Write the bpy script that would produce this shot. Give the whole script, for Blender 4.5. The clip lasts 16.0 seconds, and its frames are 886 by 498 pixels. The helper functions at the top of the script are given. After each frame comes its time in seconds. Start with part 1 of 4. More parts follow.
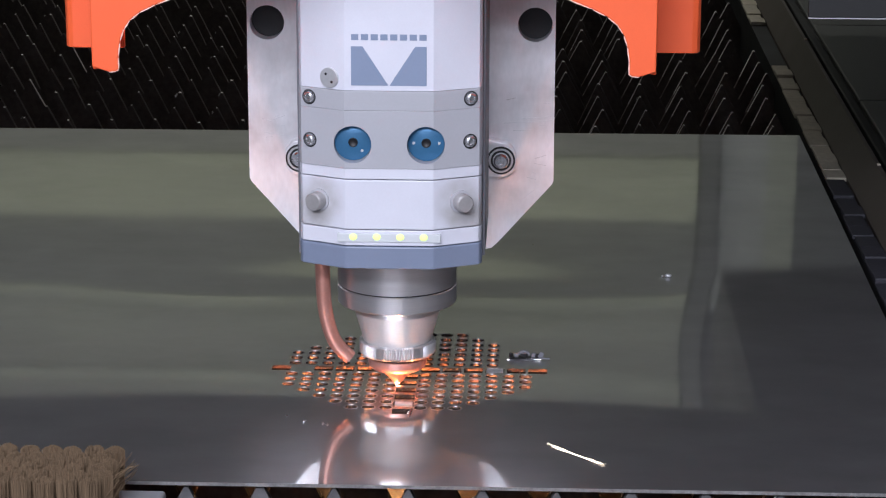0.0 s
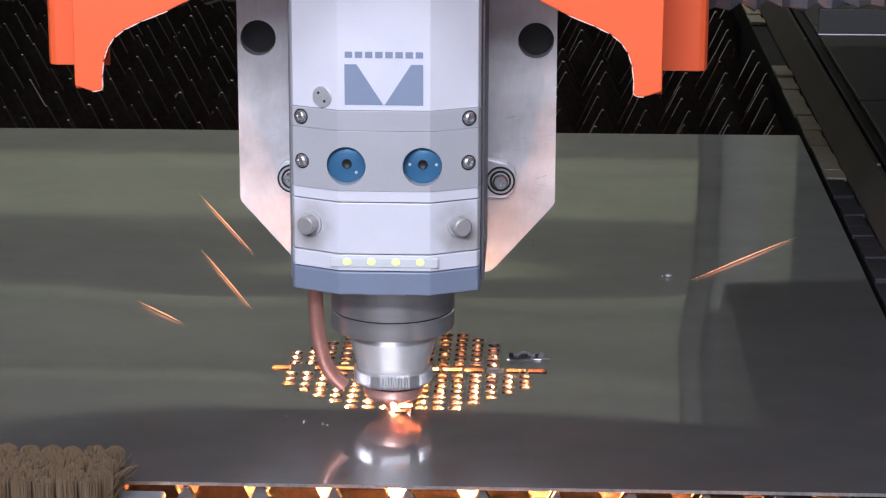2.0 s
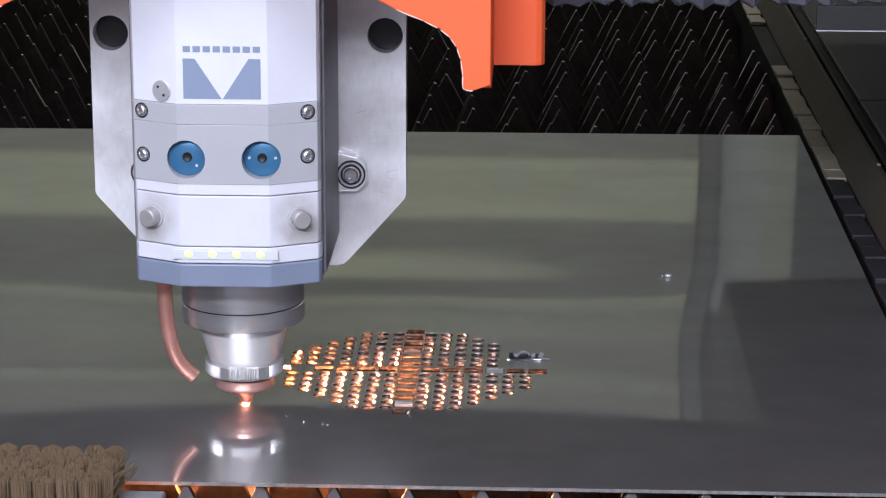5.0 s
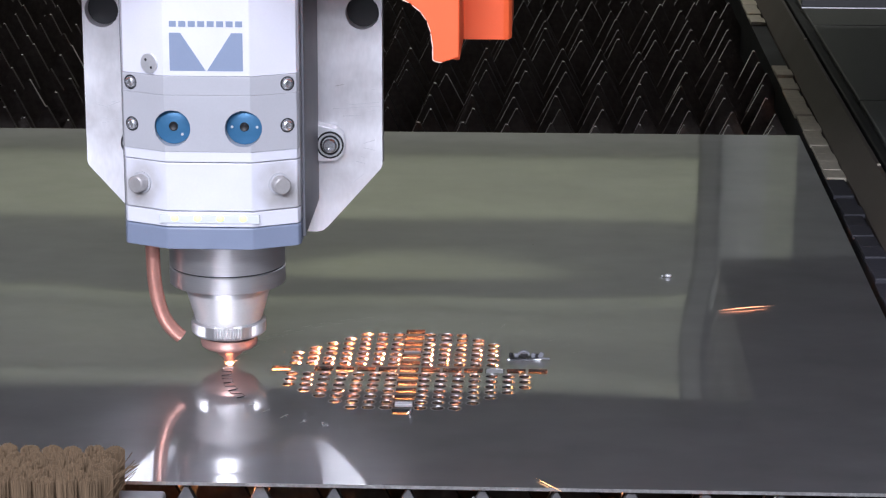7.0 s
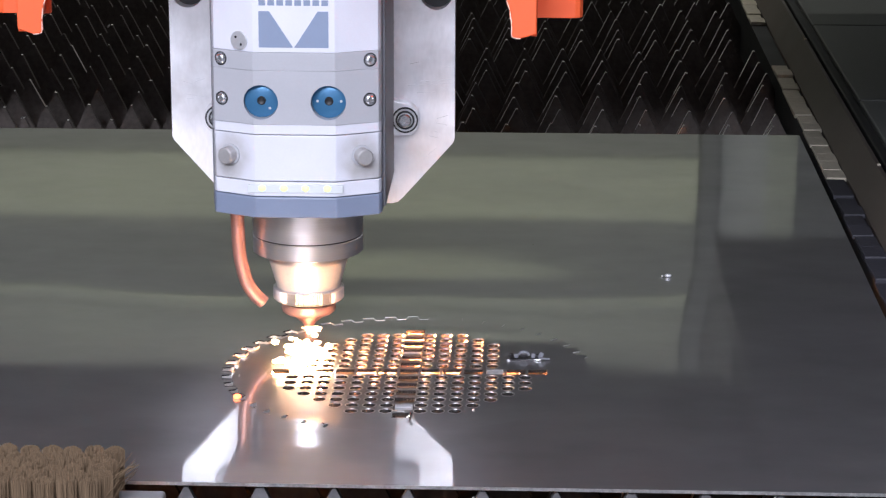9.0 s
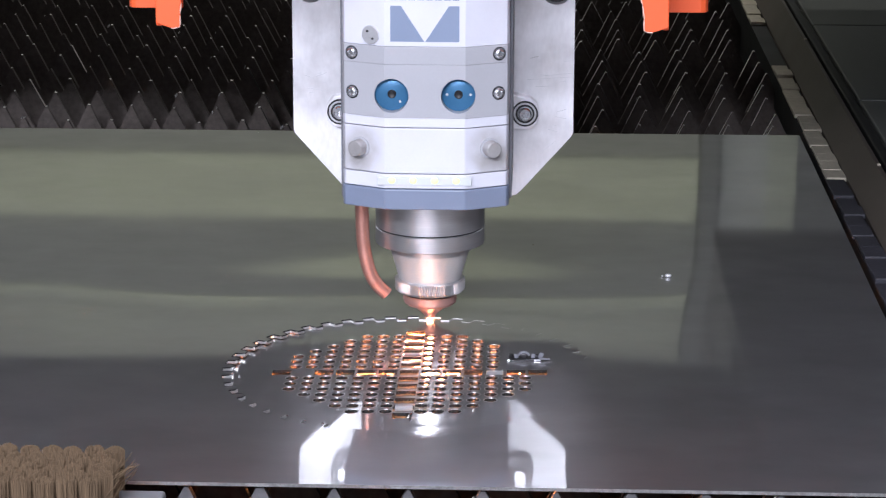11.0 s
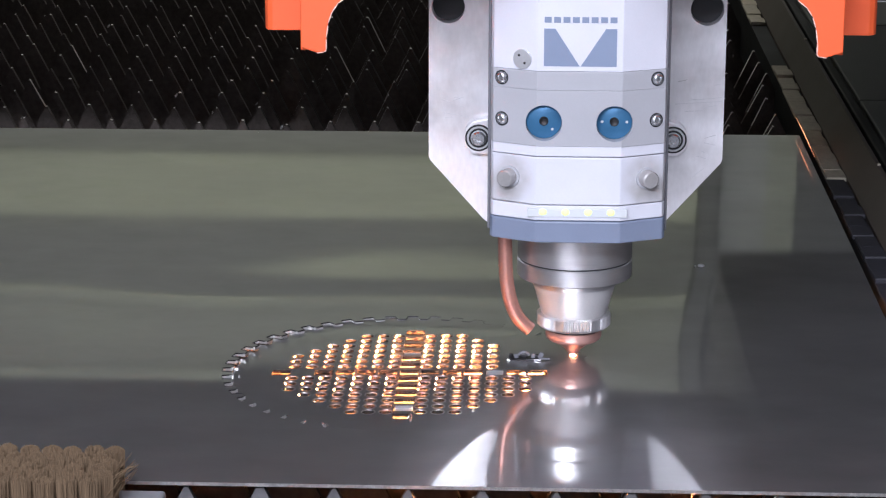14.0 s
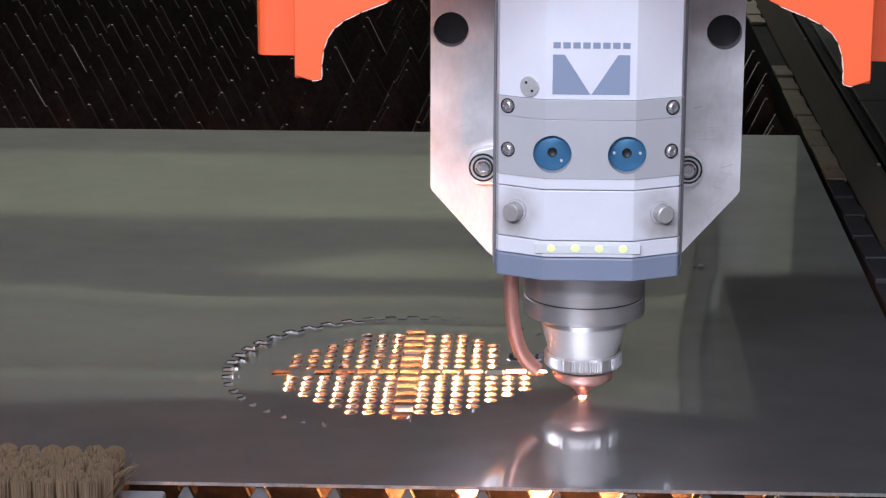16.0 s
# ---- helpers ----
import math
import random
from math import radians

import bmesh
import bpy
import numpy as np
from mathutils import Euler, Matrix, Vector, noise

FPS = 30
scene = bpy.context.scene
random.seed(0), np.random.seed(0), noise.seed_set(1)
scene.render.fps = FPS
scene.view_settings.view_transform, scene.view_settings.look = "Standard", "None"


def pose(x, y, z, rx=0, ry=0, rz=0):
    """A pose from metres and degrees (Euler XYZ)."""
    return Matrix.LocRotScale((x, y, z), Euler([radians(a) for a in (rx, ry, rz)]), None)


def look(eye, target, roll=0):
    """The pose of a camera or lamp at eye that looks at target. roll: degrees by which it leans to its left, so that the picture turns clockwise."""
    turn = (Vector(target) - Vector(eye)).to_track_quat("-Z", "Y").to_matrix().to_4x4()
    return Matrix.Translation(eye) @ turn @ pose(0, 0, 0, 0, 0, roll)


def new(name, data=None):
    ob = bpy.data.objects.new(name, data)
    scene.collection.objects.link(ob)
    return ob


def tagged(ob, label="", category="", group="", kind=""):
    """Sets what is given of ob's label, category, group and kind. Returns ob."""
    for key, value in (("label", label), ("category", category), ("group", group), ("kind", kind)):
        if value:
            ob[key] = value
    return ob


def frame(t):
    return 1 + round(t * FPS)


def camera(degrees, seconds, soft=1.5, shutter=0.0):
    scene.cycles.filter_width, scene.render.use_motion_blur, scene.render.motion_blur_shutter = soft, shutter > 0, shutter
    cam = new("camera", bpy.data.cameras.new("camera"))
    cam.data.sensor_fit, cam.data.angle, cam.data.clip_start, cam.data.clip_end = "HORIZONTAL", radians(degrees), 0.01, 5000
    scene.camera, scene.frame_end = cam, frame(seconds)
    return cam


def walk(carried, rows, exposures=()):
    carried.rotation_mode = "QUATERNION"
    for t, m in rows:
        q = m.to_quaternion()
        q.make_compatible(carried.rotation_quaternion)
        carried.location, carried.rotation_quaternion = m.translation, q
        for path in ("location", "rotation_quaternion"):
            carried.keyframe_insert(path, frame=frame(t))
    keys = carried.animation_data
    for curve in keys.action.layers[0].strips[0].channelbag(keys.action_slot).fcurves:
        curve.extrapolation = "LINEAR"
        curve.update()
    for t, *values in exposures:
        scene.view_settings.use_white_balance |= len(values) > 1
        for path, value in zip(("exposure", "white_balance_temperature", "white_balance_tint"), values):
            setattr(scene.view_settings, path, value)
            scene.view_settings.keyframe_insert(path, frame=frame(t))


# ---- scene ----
# Sheet-metal laser cutter seen through its door: the sheet's top face is z = 0.
cam = camera(20.74, 16.0, soft=1.2, shutter=0.35)
EYE = (0.0, 0.0, 0.4765)
PITCH, YAW, ROLL = 15.2173, 2.2470, 0.1496
CAM = pose(*EYE, 90 - PITCH, 0, YAW) @ pose(0, 0, 0, 0, 0, ROLL)
walk(cam, [(0.0, CAM), (16.0, CAM)], exposures=[(0, -0.33, 6150, 17), (2.0, -0.28, 6150, 17), (2.5, -0.36, 6150, 17), (3.0, -0.11, 6150, 17), (4.0, -0.11, 6150, 17), (6.3, 0.05, 6150, 17), (7.0, 0.1, 6150, 17), (8.5, 0.13, 6150, 17), (9.0, 0.02, 6150, 17), (11.5, 0.15, 6150, 17), (12.5, 0.1, 6150, 17), (13.0, -0.06, 6150, 17), (13.6, -0.05, 6150, 17), (14.0, 0.0, 6150, 17), (14.5, -0.2, 6150, 17), (15.0, -0.12, 6150, 17), (15.5, -0.04, 6150, 17), (16.0, -0.24, 6150, 17)])

# ---- light ----
world = bpy.data.worlds.new("world")
scene.world = world
world.use_nodes = True
world.node_tree.nodes["Background"].inputs["Color"].default_value = (0.75, 0.85, 1.0, 1)
world.node_tree.nodes["Background"].inputs["Strength"].default_value = 0.05


def area_lamp(name, eye, target, sx, sy, watts, colour):
    d = bpy.data.lights.new(name, "AREA")
    d.shape, d.size, d.size_y, d.energy, d.color = "RECTANGLE", sx, sy, watts, colour
    ob = new(name, d)
    ob.matrix_world = look(eye, target)
    return ob


area_lamp("door_lamp_strip", (-0.34, -0.45, 0.97), (-0.12, 1.45, 0.12), 1.1, 0.12, 39.0, (0.88, 0.93, 1.0))
area_lamp("shop_lamp", (-0.3, -0.1, 1.72), (-0.3, -0.1, 0.0), 1.6, 0.8, 36, (0.92, 0.95, 1.0))
area_lamp("back_lamp", (-0.5, 3.3, 1.65), (-0.5, 4.3, 0.6), 2.2, 0.15, 18, (1.0, 1.0, 0.90))


# ---- materials ----
def mat(name, colour, rough=0.5, metal=0.0, grain=400.0, amount=0.12, patch=18.0, patch_amount=0.15,
        bump=0.15, stretch=(1, 1, 1), rough_var=0.12, island=0.0, coat=0.0):
    """A surface with fine grain, larger patches and slight relief, in metres."""
    m = bpy.data.materials.new(name)
    m.use_nodes = True
    nt = m.node_tree
    b = nt.nodes["Principled BSDF"]
    b.inputs["Metallic"].default_value = metal
    b.inputs["Coat Weight"].default_value = coat
    tc = nt.nodes.new("ShaderNodeTexCoord")
    mp = nt.nodes.new("ShaderNodeMapping")
    mp.inputs["Scale"].default_value = stretch
    nt.links.new(tc.outputs["Object"], mp.inputs["Vector"])
    n1, n2 = nt.nodes.new("ShaderNodeTexNoise"), nt.nodes.new("ShaderNodeTexNoise")
    n1.inputs["Scale"].default_value, n2.inputs["Scale"].default_value = grain, patch
    n1.inputs["Detail"].default_value, n2.inputs["Detail"].default_value = 3, 5
    for n in (n1, n2):
        nt.links.new(mp.outputs["Vector"], n.inputs["Vector"])
    mix = nt.nodes.new("ShaderNodeMath")
    mix.operation = "MULTIPLY_ADD"
    mix.inputs[1].default_value = amount * 2
    nt.links.new(n1.outputs["Fac"], mix.inputs[0])
    mix2 = nt.nodes.new("ShaderNodeMath")
    mix2.operation = "MULTIPLY_ADD"
    mix2.inputs[1].default_value = patch_amount * 2
    mix2.inputs[2].default_value = 1 - amount - patch_amount
    nt.links.new(n2.outputs["Fac"], mix2.inputs[0])
    nt.links.new(mix2.outputs[0], mix.inputs[2])
    last = mix.outputs[0]
    if island:
        g = nt.nodes.new("ShaderNodeNewGeometry")
        m3 = nt.nodes.new("ShaderNodeMath")
        m3.operation = "MULTIPLY_ADD"
        m3.inputs[1].default_value, m3.inputs[2].default_value = island * 2, 1 - island
        nt.links.new(g.outputs["Random Per Island"], m3.inputs[0])
        m4 = nt.nodes.new("ShaderNodeMath")
        m4.operation = "MULTIPLY"
        nt.links.new(last, m4.inputs[0])
        nt.links.new(m3.outputs[0], m4.inputs[1])
        last = m4.outputs[0]
    vm = nt.nodes.new("ShaderNodeVectorMath")
    vm.operation = "SCALE"
    vm.inputs[0].default_value = colour
    nt.links.new(last, vm.inputs["Scale"])
    nt.links.new(vm.outputs[0], b.inputs["Base Color"])
    r = nt.nodes.new("ShaderNodeMath")
    r.operation = "MULTIPLY_ADD"
    r.use_clamp = True
    r.inputs[1].default_value, r.inputs[2].default_value = rough_var * 2, rough - rough_var
    nt.links.new(n2.outputs["Fac"], r.inputs[0])
    nt.links.new(r.outputs[0], b.inputs["Roughness"])
    if bump:
        bp = nt.nodes.new("ShaderNodeBump")
        bp.inputs["Strength"].default_value, bp.inputs["Distance"].default_value = bump, 0.0008
        nt.links.new(n1.outputs["Fac"], bp.inputs["Height"])
        nt.links.new(bp.outputs["Normal"], b.inputs["Normal"])
    return m


def stained(m, spots, colour, size, amount):
    """Adds uneven grime round some places of a surface."""
    nt = m.node_tree
    b = nt.nodes["Principled BSDF"]
    source = b.inputs["Base Color"].links[0].from_socket
    tc = nt.nodes.new("ShaderNodeTexCoord")
    n = nt.nodes.new("ShaderNodeTexNoise")
    n.inputs["Scale"].default_value, n.inputs["Detail"].default_value = 90, 5
    nt.links.new(tc.outputs["Object"], n.inputs["Vector"])
    for spot in spots:
        d = nt.nodes.new("ShaderNodeVectorMath")
        d.operation = "DISTANCE"
        d.inputs[1].default_value = spot
        nt.links.new(tc.outputs["Object"], d.inputs[0])
        ramp = nt.nodes.new("ShaderNodeMapRange")
        ramp.interpolation_type = "SMOOTHSTEP"
        ramp.inputs["From Min"].default_value, ramp.inputs["From Max"].default_value = size * 0.35, size
        ramp.inputs["To Min"].default_value, ramp.inputs["To Max"].default_value = amount * 1.6, 0.0
        nt.links.new(d.outputs["Value"], ramp.inputs["Value"])
        k = nt.nodes.new("ShaderNodeMath")
        k.operation, k.use_clamp = "MULTIPLY", True
        nt.links.new(ramp.outputs["Result"], k.inputs[0])
        nt.links.new(n.outputs["Fac"], k.inputs[1])
        mix = nt.nodes.new("ShaderNodeMix")
        mix.data_type = "RGBA"
        nt.links.new(k.outputs[0], mix.inputs["Factor"])
        nt.links.new(source, mix.inputs["A"])
        mix.inputs["B"].default_value = (*colour, 1)
        source = mix.outputs["Result"]
    nt.links.new(source, b.inputs["Base Color"])
    return m


def glow(name, colour, strength):
    m = bpy.data.materials.new(name)
    m.use_nodes = True
    b = m.node_tree.nodes["Principled BSDF"]
    b.inputs["Base Color"].default_value = (*colour, 1)
    b.inputs["Emission Color"].default_value = (*colour, 1)
    b.inputs["Emission Strength"].default_value = strength
    return m


def sheet_steel():
    """Bright cold-rolled stainless sheet: a soft mirror with gentle waves and a fine rolled grain."""
    m = bpy.data.materials.new("sheet_steel")
    m.use_nodes = True
    nt = m.node_tree
    b = nt.nodes["Principled BSDF"]
    b.inputs["Metallic"].default_value = 0.90
    b.inputs["Base Color"].default_value = (0.51, 0.51, 0.50, 1)
    tc = nt.nodes.new("ShaderNodeTexCoord")

    def noise_at(stretch, scale, detail):
        mp = nt.nodes.new("ShaderNodeMapping")
        mp.inputs["Scale"].default_value = stretch
        n = nt.nodes.new("ShaderNodeTexNoise")
        n.inputs["Scale"].default_value, n.inputs["Detail"].default_value = scale, detail
        nt.links.new(tc.outputs["Object"], mp.inputs["Vector"])
        nt.links.new(mp.outputs["Vector"], n.inputs["Vector"])
        return n

    waves = noise_at((0.32, 1.15, 1), 5.0, 0.3)
    grain = noise_at((1, 14, 1), 60.0, 4)
    smudge = noise_at((1, 1.4, 1), 9.0, 5)
    r = nt.nodes.new("ShaderNodeMath")
    r.operation = "MULTIPLY_ADD"
    r.inputs[1].default_value, r.inputs[2].default_value = 0.06, 0.016
    nt.links.new(smudge.outputs["Fac"], r.inputs[0])
    nt.links.new(r.outputs[0], b.inputs["Roughness"])
    b1, b2 = nt.nodes.new("ShaderNodeBump"), nt.nodes.new("ShaderNodeBump")
    b1.inputs["Strength"].default_value, b1.inputs["Distance"].default_value = 1.0, WAVE
    haze = nt.nodes.new("ShaderNodeBsdfAnisotropic")
    haze.inputs["Color"].default_value = (0.70, 0.68, 0.70, 1)
    haze.inputs["Roughness"].default_value = 0.40
    blend = nt.nodes.new("ShaderNodeMixShader")
    dull = nt.nodes.new("ShaderNodeMath")
    dull.operation = "MULTIPLY_ADD"
    dull.inputs[1].default_value, dull.inputs[2].default_value = 0.36, 0.20
    nt.links.new(smudge.outputs["Fac"], dull.inputs[0])
    nt.links.new(dull.outputs[0], blend.inputs["Fac"])
    nt.links.new(b.outputs["BSDF"], blend.inputs[1])
    nt.links.new(haze.outputs["BSDF"], blend.inputs[2])
    nt.links.new(blend.outputs["Shader"], nt.nodes["Material Output"].inputs["Surface"])
    b2.inputs["Strength"].default_value, b2.inputs["Distance"].default_value = 0.2, 0.000005
    away = nt.nodes.new("ShaderNodeVectorMath")
    away.operation = "DISTANCE"
    away.inputs[1].default_value = (-0.09, 1.50, 0)
    nt.links.new(tc.outputs["Object"], away.inputs[0])
    dome = nt.nodes.new("ShaderNodeMapRange")
    dome.interpolation_type = "SMOOTHERSTEP"
    dome.inputs["From Min"].default_value, dome.inputs["From Max"].default_value = 0.02, 0.30
    dome.inputs["To Min"].default_value, dome.inputs["To Max"].default_value = 0.55, 0.0
    nt.links.new(away.outputs["Value"], dome.inputs["Value"])
    near = nt.nodes.new("ShaderNodeMapRange")
    near.interpolation_type = "SMOOTHSTEP"
    near.inputs["From Min"].default_value, near.inputs["From Max"].default_value = 0.12, 0.55
    near.inputs["To Min"].default_value, near.inputs["To Max"].default_value = 0.50, 0.10
    nt.links.new(away.outputs["Value"], near.inputs["Value"])
    both = nt.nodes.new("ShaderNodeMath")
    both.operation = "MULTIPLY_ADD"
    nt.links.new(waves.outputs["Fac"], both.inputs[0])
    nt.links.new(near.outputs["Result"], both.inputs[1])
    nt.links.new(dome.outputs["Result"], both.inputs[2])
    nt.links.new(both.outputs[0], b1.inputs["Height"])
    nt.links.new(grain.outputs["Fac"], b2.inputs["Height"])
    nt.links.new(b1.outputs["Normal"], b2.inputs["Normal"])
    nt.links.new(b2.outputs["Normal"], b.inputs["Normal"])
    return m


WAVE = 0.0042
STEEL_SHEET = sheet_steel()
WHITE = mat("white_lacquer", (0.67, 0.67, 0.735), 0.38, 0, 900, 0.03, 26, 0.10, 0.04)
WHITE_GRIMY = stained(mat("grimy_white_lacquer", (0.67, 0.67, 0.735), 0.38, 0, 900, 0.03, 26, 0.10, 0.04),
                      ((-0.0412, -0.070, 0.1345), (0.0408, -0.070, 0.1345), (-0.047, -0.066, 0.123), (0.047, -0.066, 0.125)), (0.36, 0.34, 0.33), 0.019, 0.75)
GREY = mat("grey_lacquer", (0.42, 0.42, 0.45), 0.4, 0, 900, 0.04, 30, 0.06, 0.04)
SIDE_GREY = mat("side_grey", (0.16, 0.16, 0.18), 0.45, 0, 900, 0.05, 30, 0.1, 0.05)
BLUE_GREY = mat("blue_grey_lacquer", (0.20, 0.235, 0.325), 0.42, 0, 900, 0.04, 40, 0.06, 0.04)
PRINT = mat("print_blue_grey", (0.22, 0.27, 0.38), 0.5, 0, 900, 0.03, 60, 0.04, 0)
BLUE = mat("blue_anodised", (0.05, 0.17, 0.32), 0.35, 0.35, 700, 0.08, 90, 0.1, 0.05)
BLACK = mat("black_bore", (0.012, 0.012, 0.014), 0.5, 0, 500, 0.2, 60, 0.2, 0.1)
PLATE = stained(mat("milled_aluminium", (0.90, 0.89, 0.92), 0.42, 0.4, 420, 0.10, 26, 0.20, 0.10, (1, 1, 0.35), 0.14),
                ((0.078, 0.045, 0.112), (-0.080, 0.045, 0.150), (0.070, 0.045, 0.215), (-0.070, 0.045, 0.190), (0.086, 0.045, 0.168)), (0.46, 0.44, 0.44), 0.030, 0.5)
STEEL = mat("turned_steel", (0.74, 0.73, 0.74), 0.32, 0.88, 500, 0.08, 40, 0.10, 0.05, (0.2, 0.2, 5), 0.08)
SATIN = mat("satin_steel", (0.58, 0.58, 0.60), 0.45, 0.5, 700, 0.10, 60, 0.12, 0.08)
KNOB = mat("dull_knob_steel", (0.47, 0.45, 0.45), 0.45, 0.5, 700, 0.10, 60, 0.2, 0.08)
CONE = mat("satin_cone_steel", (0.78, 0.76, 0.76), 0.38, 0.5, 700, 0.06, 50, 0.10, 0.06)
SCREW = mat("screw_steel", (0.66, 0.66, 0.68), 0.24, 0.85, 800, 0.1, 120, 0.2, 0.05)
COPPER = mat("copper_tube", (0.62, 0.30, 0.24), 0.40, 0.65, 500, 0.10, 50, 0.2, 0.05)
NOZZLE = mat("copper_nozzle", (0.86, 0.48, 0.41), 0.34, 0.7, 500, 0.08, 80, 0.14, 0.04)
ORANGE = mat("orange_powder_coat", (0.92, 0.13, 0.035), 0.5, 0, 1200, 0.03, 14, 0.05, 0.06)
WORN_COAT = mat("worn_powder_coat", (0.92, 0.62, 0.52), 0.45, 0, 600, 0.2, 90, 0.4, 0.2)
# slat edges: worn left flanks painted lit, right flanks painted as shade, plus glints
SLAT_EDGE = mat("lit_worn_slat_edge", (0.86, 0.82, 0.79), 0.40, 0.5, 160, 0.4, 24, 0.6, 0.6, (1, 1, 1), 0.2)
FLANK_SHADE = mat("shaded_slat_flank", (0.006, 0.0055, 0.005), 1.0, 0, 220, 0.3, 30, 0.3, 0.3)
GLINT = mat("bright_glint", (0.85, 0.83, 0.80), 0.25, 0.7, 300, 0.2, 80, 0.3, 0.2)
REST_GREY = mat("dark_rest_block", (0.035, 0.034, 0.043), 0.6, 0.1, 200, 0.3, 25, 0.4, 0.4)
SLAT = mat("burnt_slat_steel", (0.13, 0.108, 0.095), 0.92, 0.0, 220, 0.45, 30, 0.4, 0.6, (1, 1, 1), 0.2)
BED = mat("sooty_bed", (0.10, 0.08, 0.07), 0.8, 0, 120, 0.4, 8, 0.4, 0.4)
CREAM = mat("cream_rest_block", (0.50, 0.45, 0.35), 0.6, 0.2, 200, 0.2, 25, 0.3, 0.3)
RAIL = mat("dark_rail_paint", (0.095, 0.076, 0.063), 0.5, 0.2, 300, 0.2, 14, 0.3, 0.2)
RAIL_DARK = mat("black_rail_groove", (0.008, 0.008, 0.008), 0.6, 0, 200, 0.3, 14, 0.3, 0.2)
TRAY = mat("grey_green_panel", (0.115, 0.118, 0.108), 0.5, 0.1, 200, 0.15, 9, 0.4, 0.1, (3, 0.5, 1))
# back wall greens: the bands' light and shade is in these tones
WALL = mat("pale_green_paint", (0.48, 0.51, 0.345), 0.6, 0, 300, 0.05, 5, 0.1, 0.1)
WALL_MID = mat("band_mid_green", (0.215, 0.222, 0.175), 0.6, 0, 300, 0.05, 5, 0.1, 0.1)
WALL_SHADE = mat("band_shade_green", (0.155, 0.163, 0.135), 0.6, 0, 300, 0.05, 5, 0.12, 0.1)
WALL_BLEND = mat("band_blend_green", (0.265, 0.28, 0.215), 0.6, 0, 300, 0.05, 5, 0.12, 0.1)
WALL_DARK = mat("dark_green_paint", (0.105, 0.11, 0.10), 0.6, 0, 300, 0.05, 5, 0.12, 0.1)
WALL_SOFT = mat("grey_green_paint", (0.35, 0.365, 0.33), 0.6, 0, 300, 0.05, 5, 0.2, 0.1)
WALL_PALE = mat("band_pale_green", (0.33, 0.352, 0.265), 0.6, 0, 300, 0.05, 5, 0.2, 0.1)
CHARCOAL = mat("charcoal_paint", (0.045, 0.045, 0.050), 0.6, 0, 300, 0.1, 5, 0.2, 0.1)
BEAM = mat("grey_beam_paint", (0.44, 0.42, 0.46), 0.5, 0.1, 300, 0.1, 6, 0.2, 0.1)
BELLOWS = mat("bellows_cloth", (0.085, 0.085, 0.105), 0.55, 0, 500, 0.2, 20, 0.35, 0.3)
BRISTLE = mat("tan_bristle", (0.145, 0.094, 0.052), 0.7, 0, 900, 0.25, 60, 0.25, 0.3, (1, 1, 0.1), 0.1, 0.22)
SHOP_FLOOR = mat("shop_concrete", (0.36, 0.36, 0.36), 0.7, 0, 150, 0.15, 4, 0.2, 0.2)
SHOP_WALL = mat("shop_wall_paint", (0.62, 0.63, 0.65), 0.6, 0, 300, 0.04, 4, 0.08, 0.05)
WOOD = mat("brush_wood", (0.16, 0.11, 0.07), 0.6, 0, 300, 0.2, 30, 0.2, 0.2, (0.2, 1, 1))
SLUG = mat("bright_slug", (0.62, 0.62, 0.64), 0.35, 0.3, 400, 0.1, 100, 0.2, 0.1)
PAD = mat("worn_grey_plastic", (0.22, 0.23, 0.24), 0.5, 0, 300, 0.1, 30, 0.2, 0.1)
PALE = mat("pale_plastic", (0.62, 0.64, 0.66), 0.5, 0, 300, 0.05, 30, 0.1, 0.05)
# cut steel twice: darkened for shade inside holes, RIM_WALL brightened for the lit rim
CUT_WALL = mat("shaded_cut_wall", (0.34, 0.33, 0.32), 0.16, 0.92, 900, 0.3, 260, 0.4, 0.15, (1, 1, 1), 0.06)
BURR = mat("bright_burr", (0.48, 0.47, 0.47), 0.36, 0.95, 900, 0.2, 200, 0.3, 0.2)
RIM_WALL = mat("lit_cut_wall", (0.70, 0.69, 0.68), 0.34, 0.8, 900, 0.3, 260, 0.4, 0.3)
# lighter slat colour: the light on the foremost slat is painted in
SLAT_FRONT = mat("lit_front_slat", (0.15, 0.145, 0.15), 0.7, 0.2, 220, 0.3, 30, 0.3, 0.5)
KERF = mat("cut_edge", (0.03, 0.028, 0.03), 0.35, 0.6, 400, 0.3, 80, 0.3, 0.3)
BRIGHT = mat("bright_scrap", (0.75, 0.75, 0.76), 0.22, 1.0, 300, 0.1, 80, 0.2, 0.2)
LED = glow("green_led", (0.75, 1.0, 0.30), 0.75)
HOT = glow("hot_metal", (1.0, 0.42, 0.18), 85)
RED_HOT = glow("red_hot_drop", (1.0, 0.20, 0.07), 4)
JET = glow("spark_jet", (1.0, 0.36, 0.11), 3200)
EMBER = glow("ember_jet", (1.0, 0.30, 0.09), 6000)
FLARE = glow("white_hot_flare", (1.0, 0.60, 0.25), 34)
SPARK = glow("flying_spark", (1.0, 0.36, 0.17), 4.0)
SPARK_WHITE = glow("white_spark", (1.0, 0.86, 0.62), 14)
SPARK_YELLOW = glow("yellow_spark", (1.0, 0.80, 0.22), 6)
SPARK_PALE = glow("pale_spark", (1.0, 0.55, 0.22), 4)


# ---- mesh helpers ----
def mesh(name, bm, material, smooth=False):
    me = bpy.data.meshes.new(name)
    bmesh.ops.recalc_face_normals(bm, faces=bm.faces)
    bm.to_mesh(me)
    bm.free()
    me.materials.append(material)
    if smooth:
        for p in me.polygons:
            p.use_smooth = True
        me.set_sharp_from_angle(angle=radians(35))
    return me


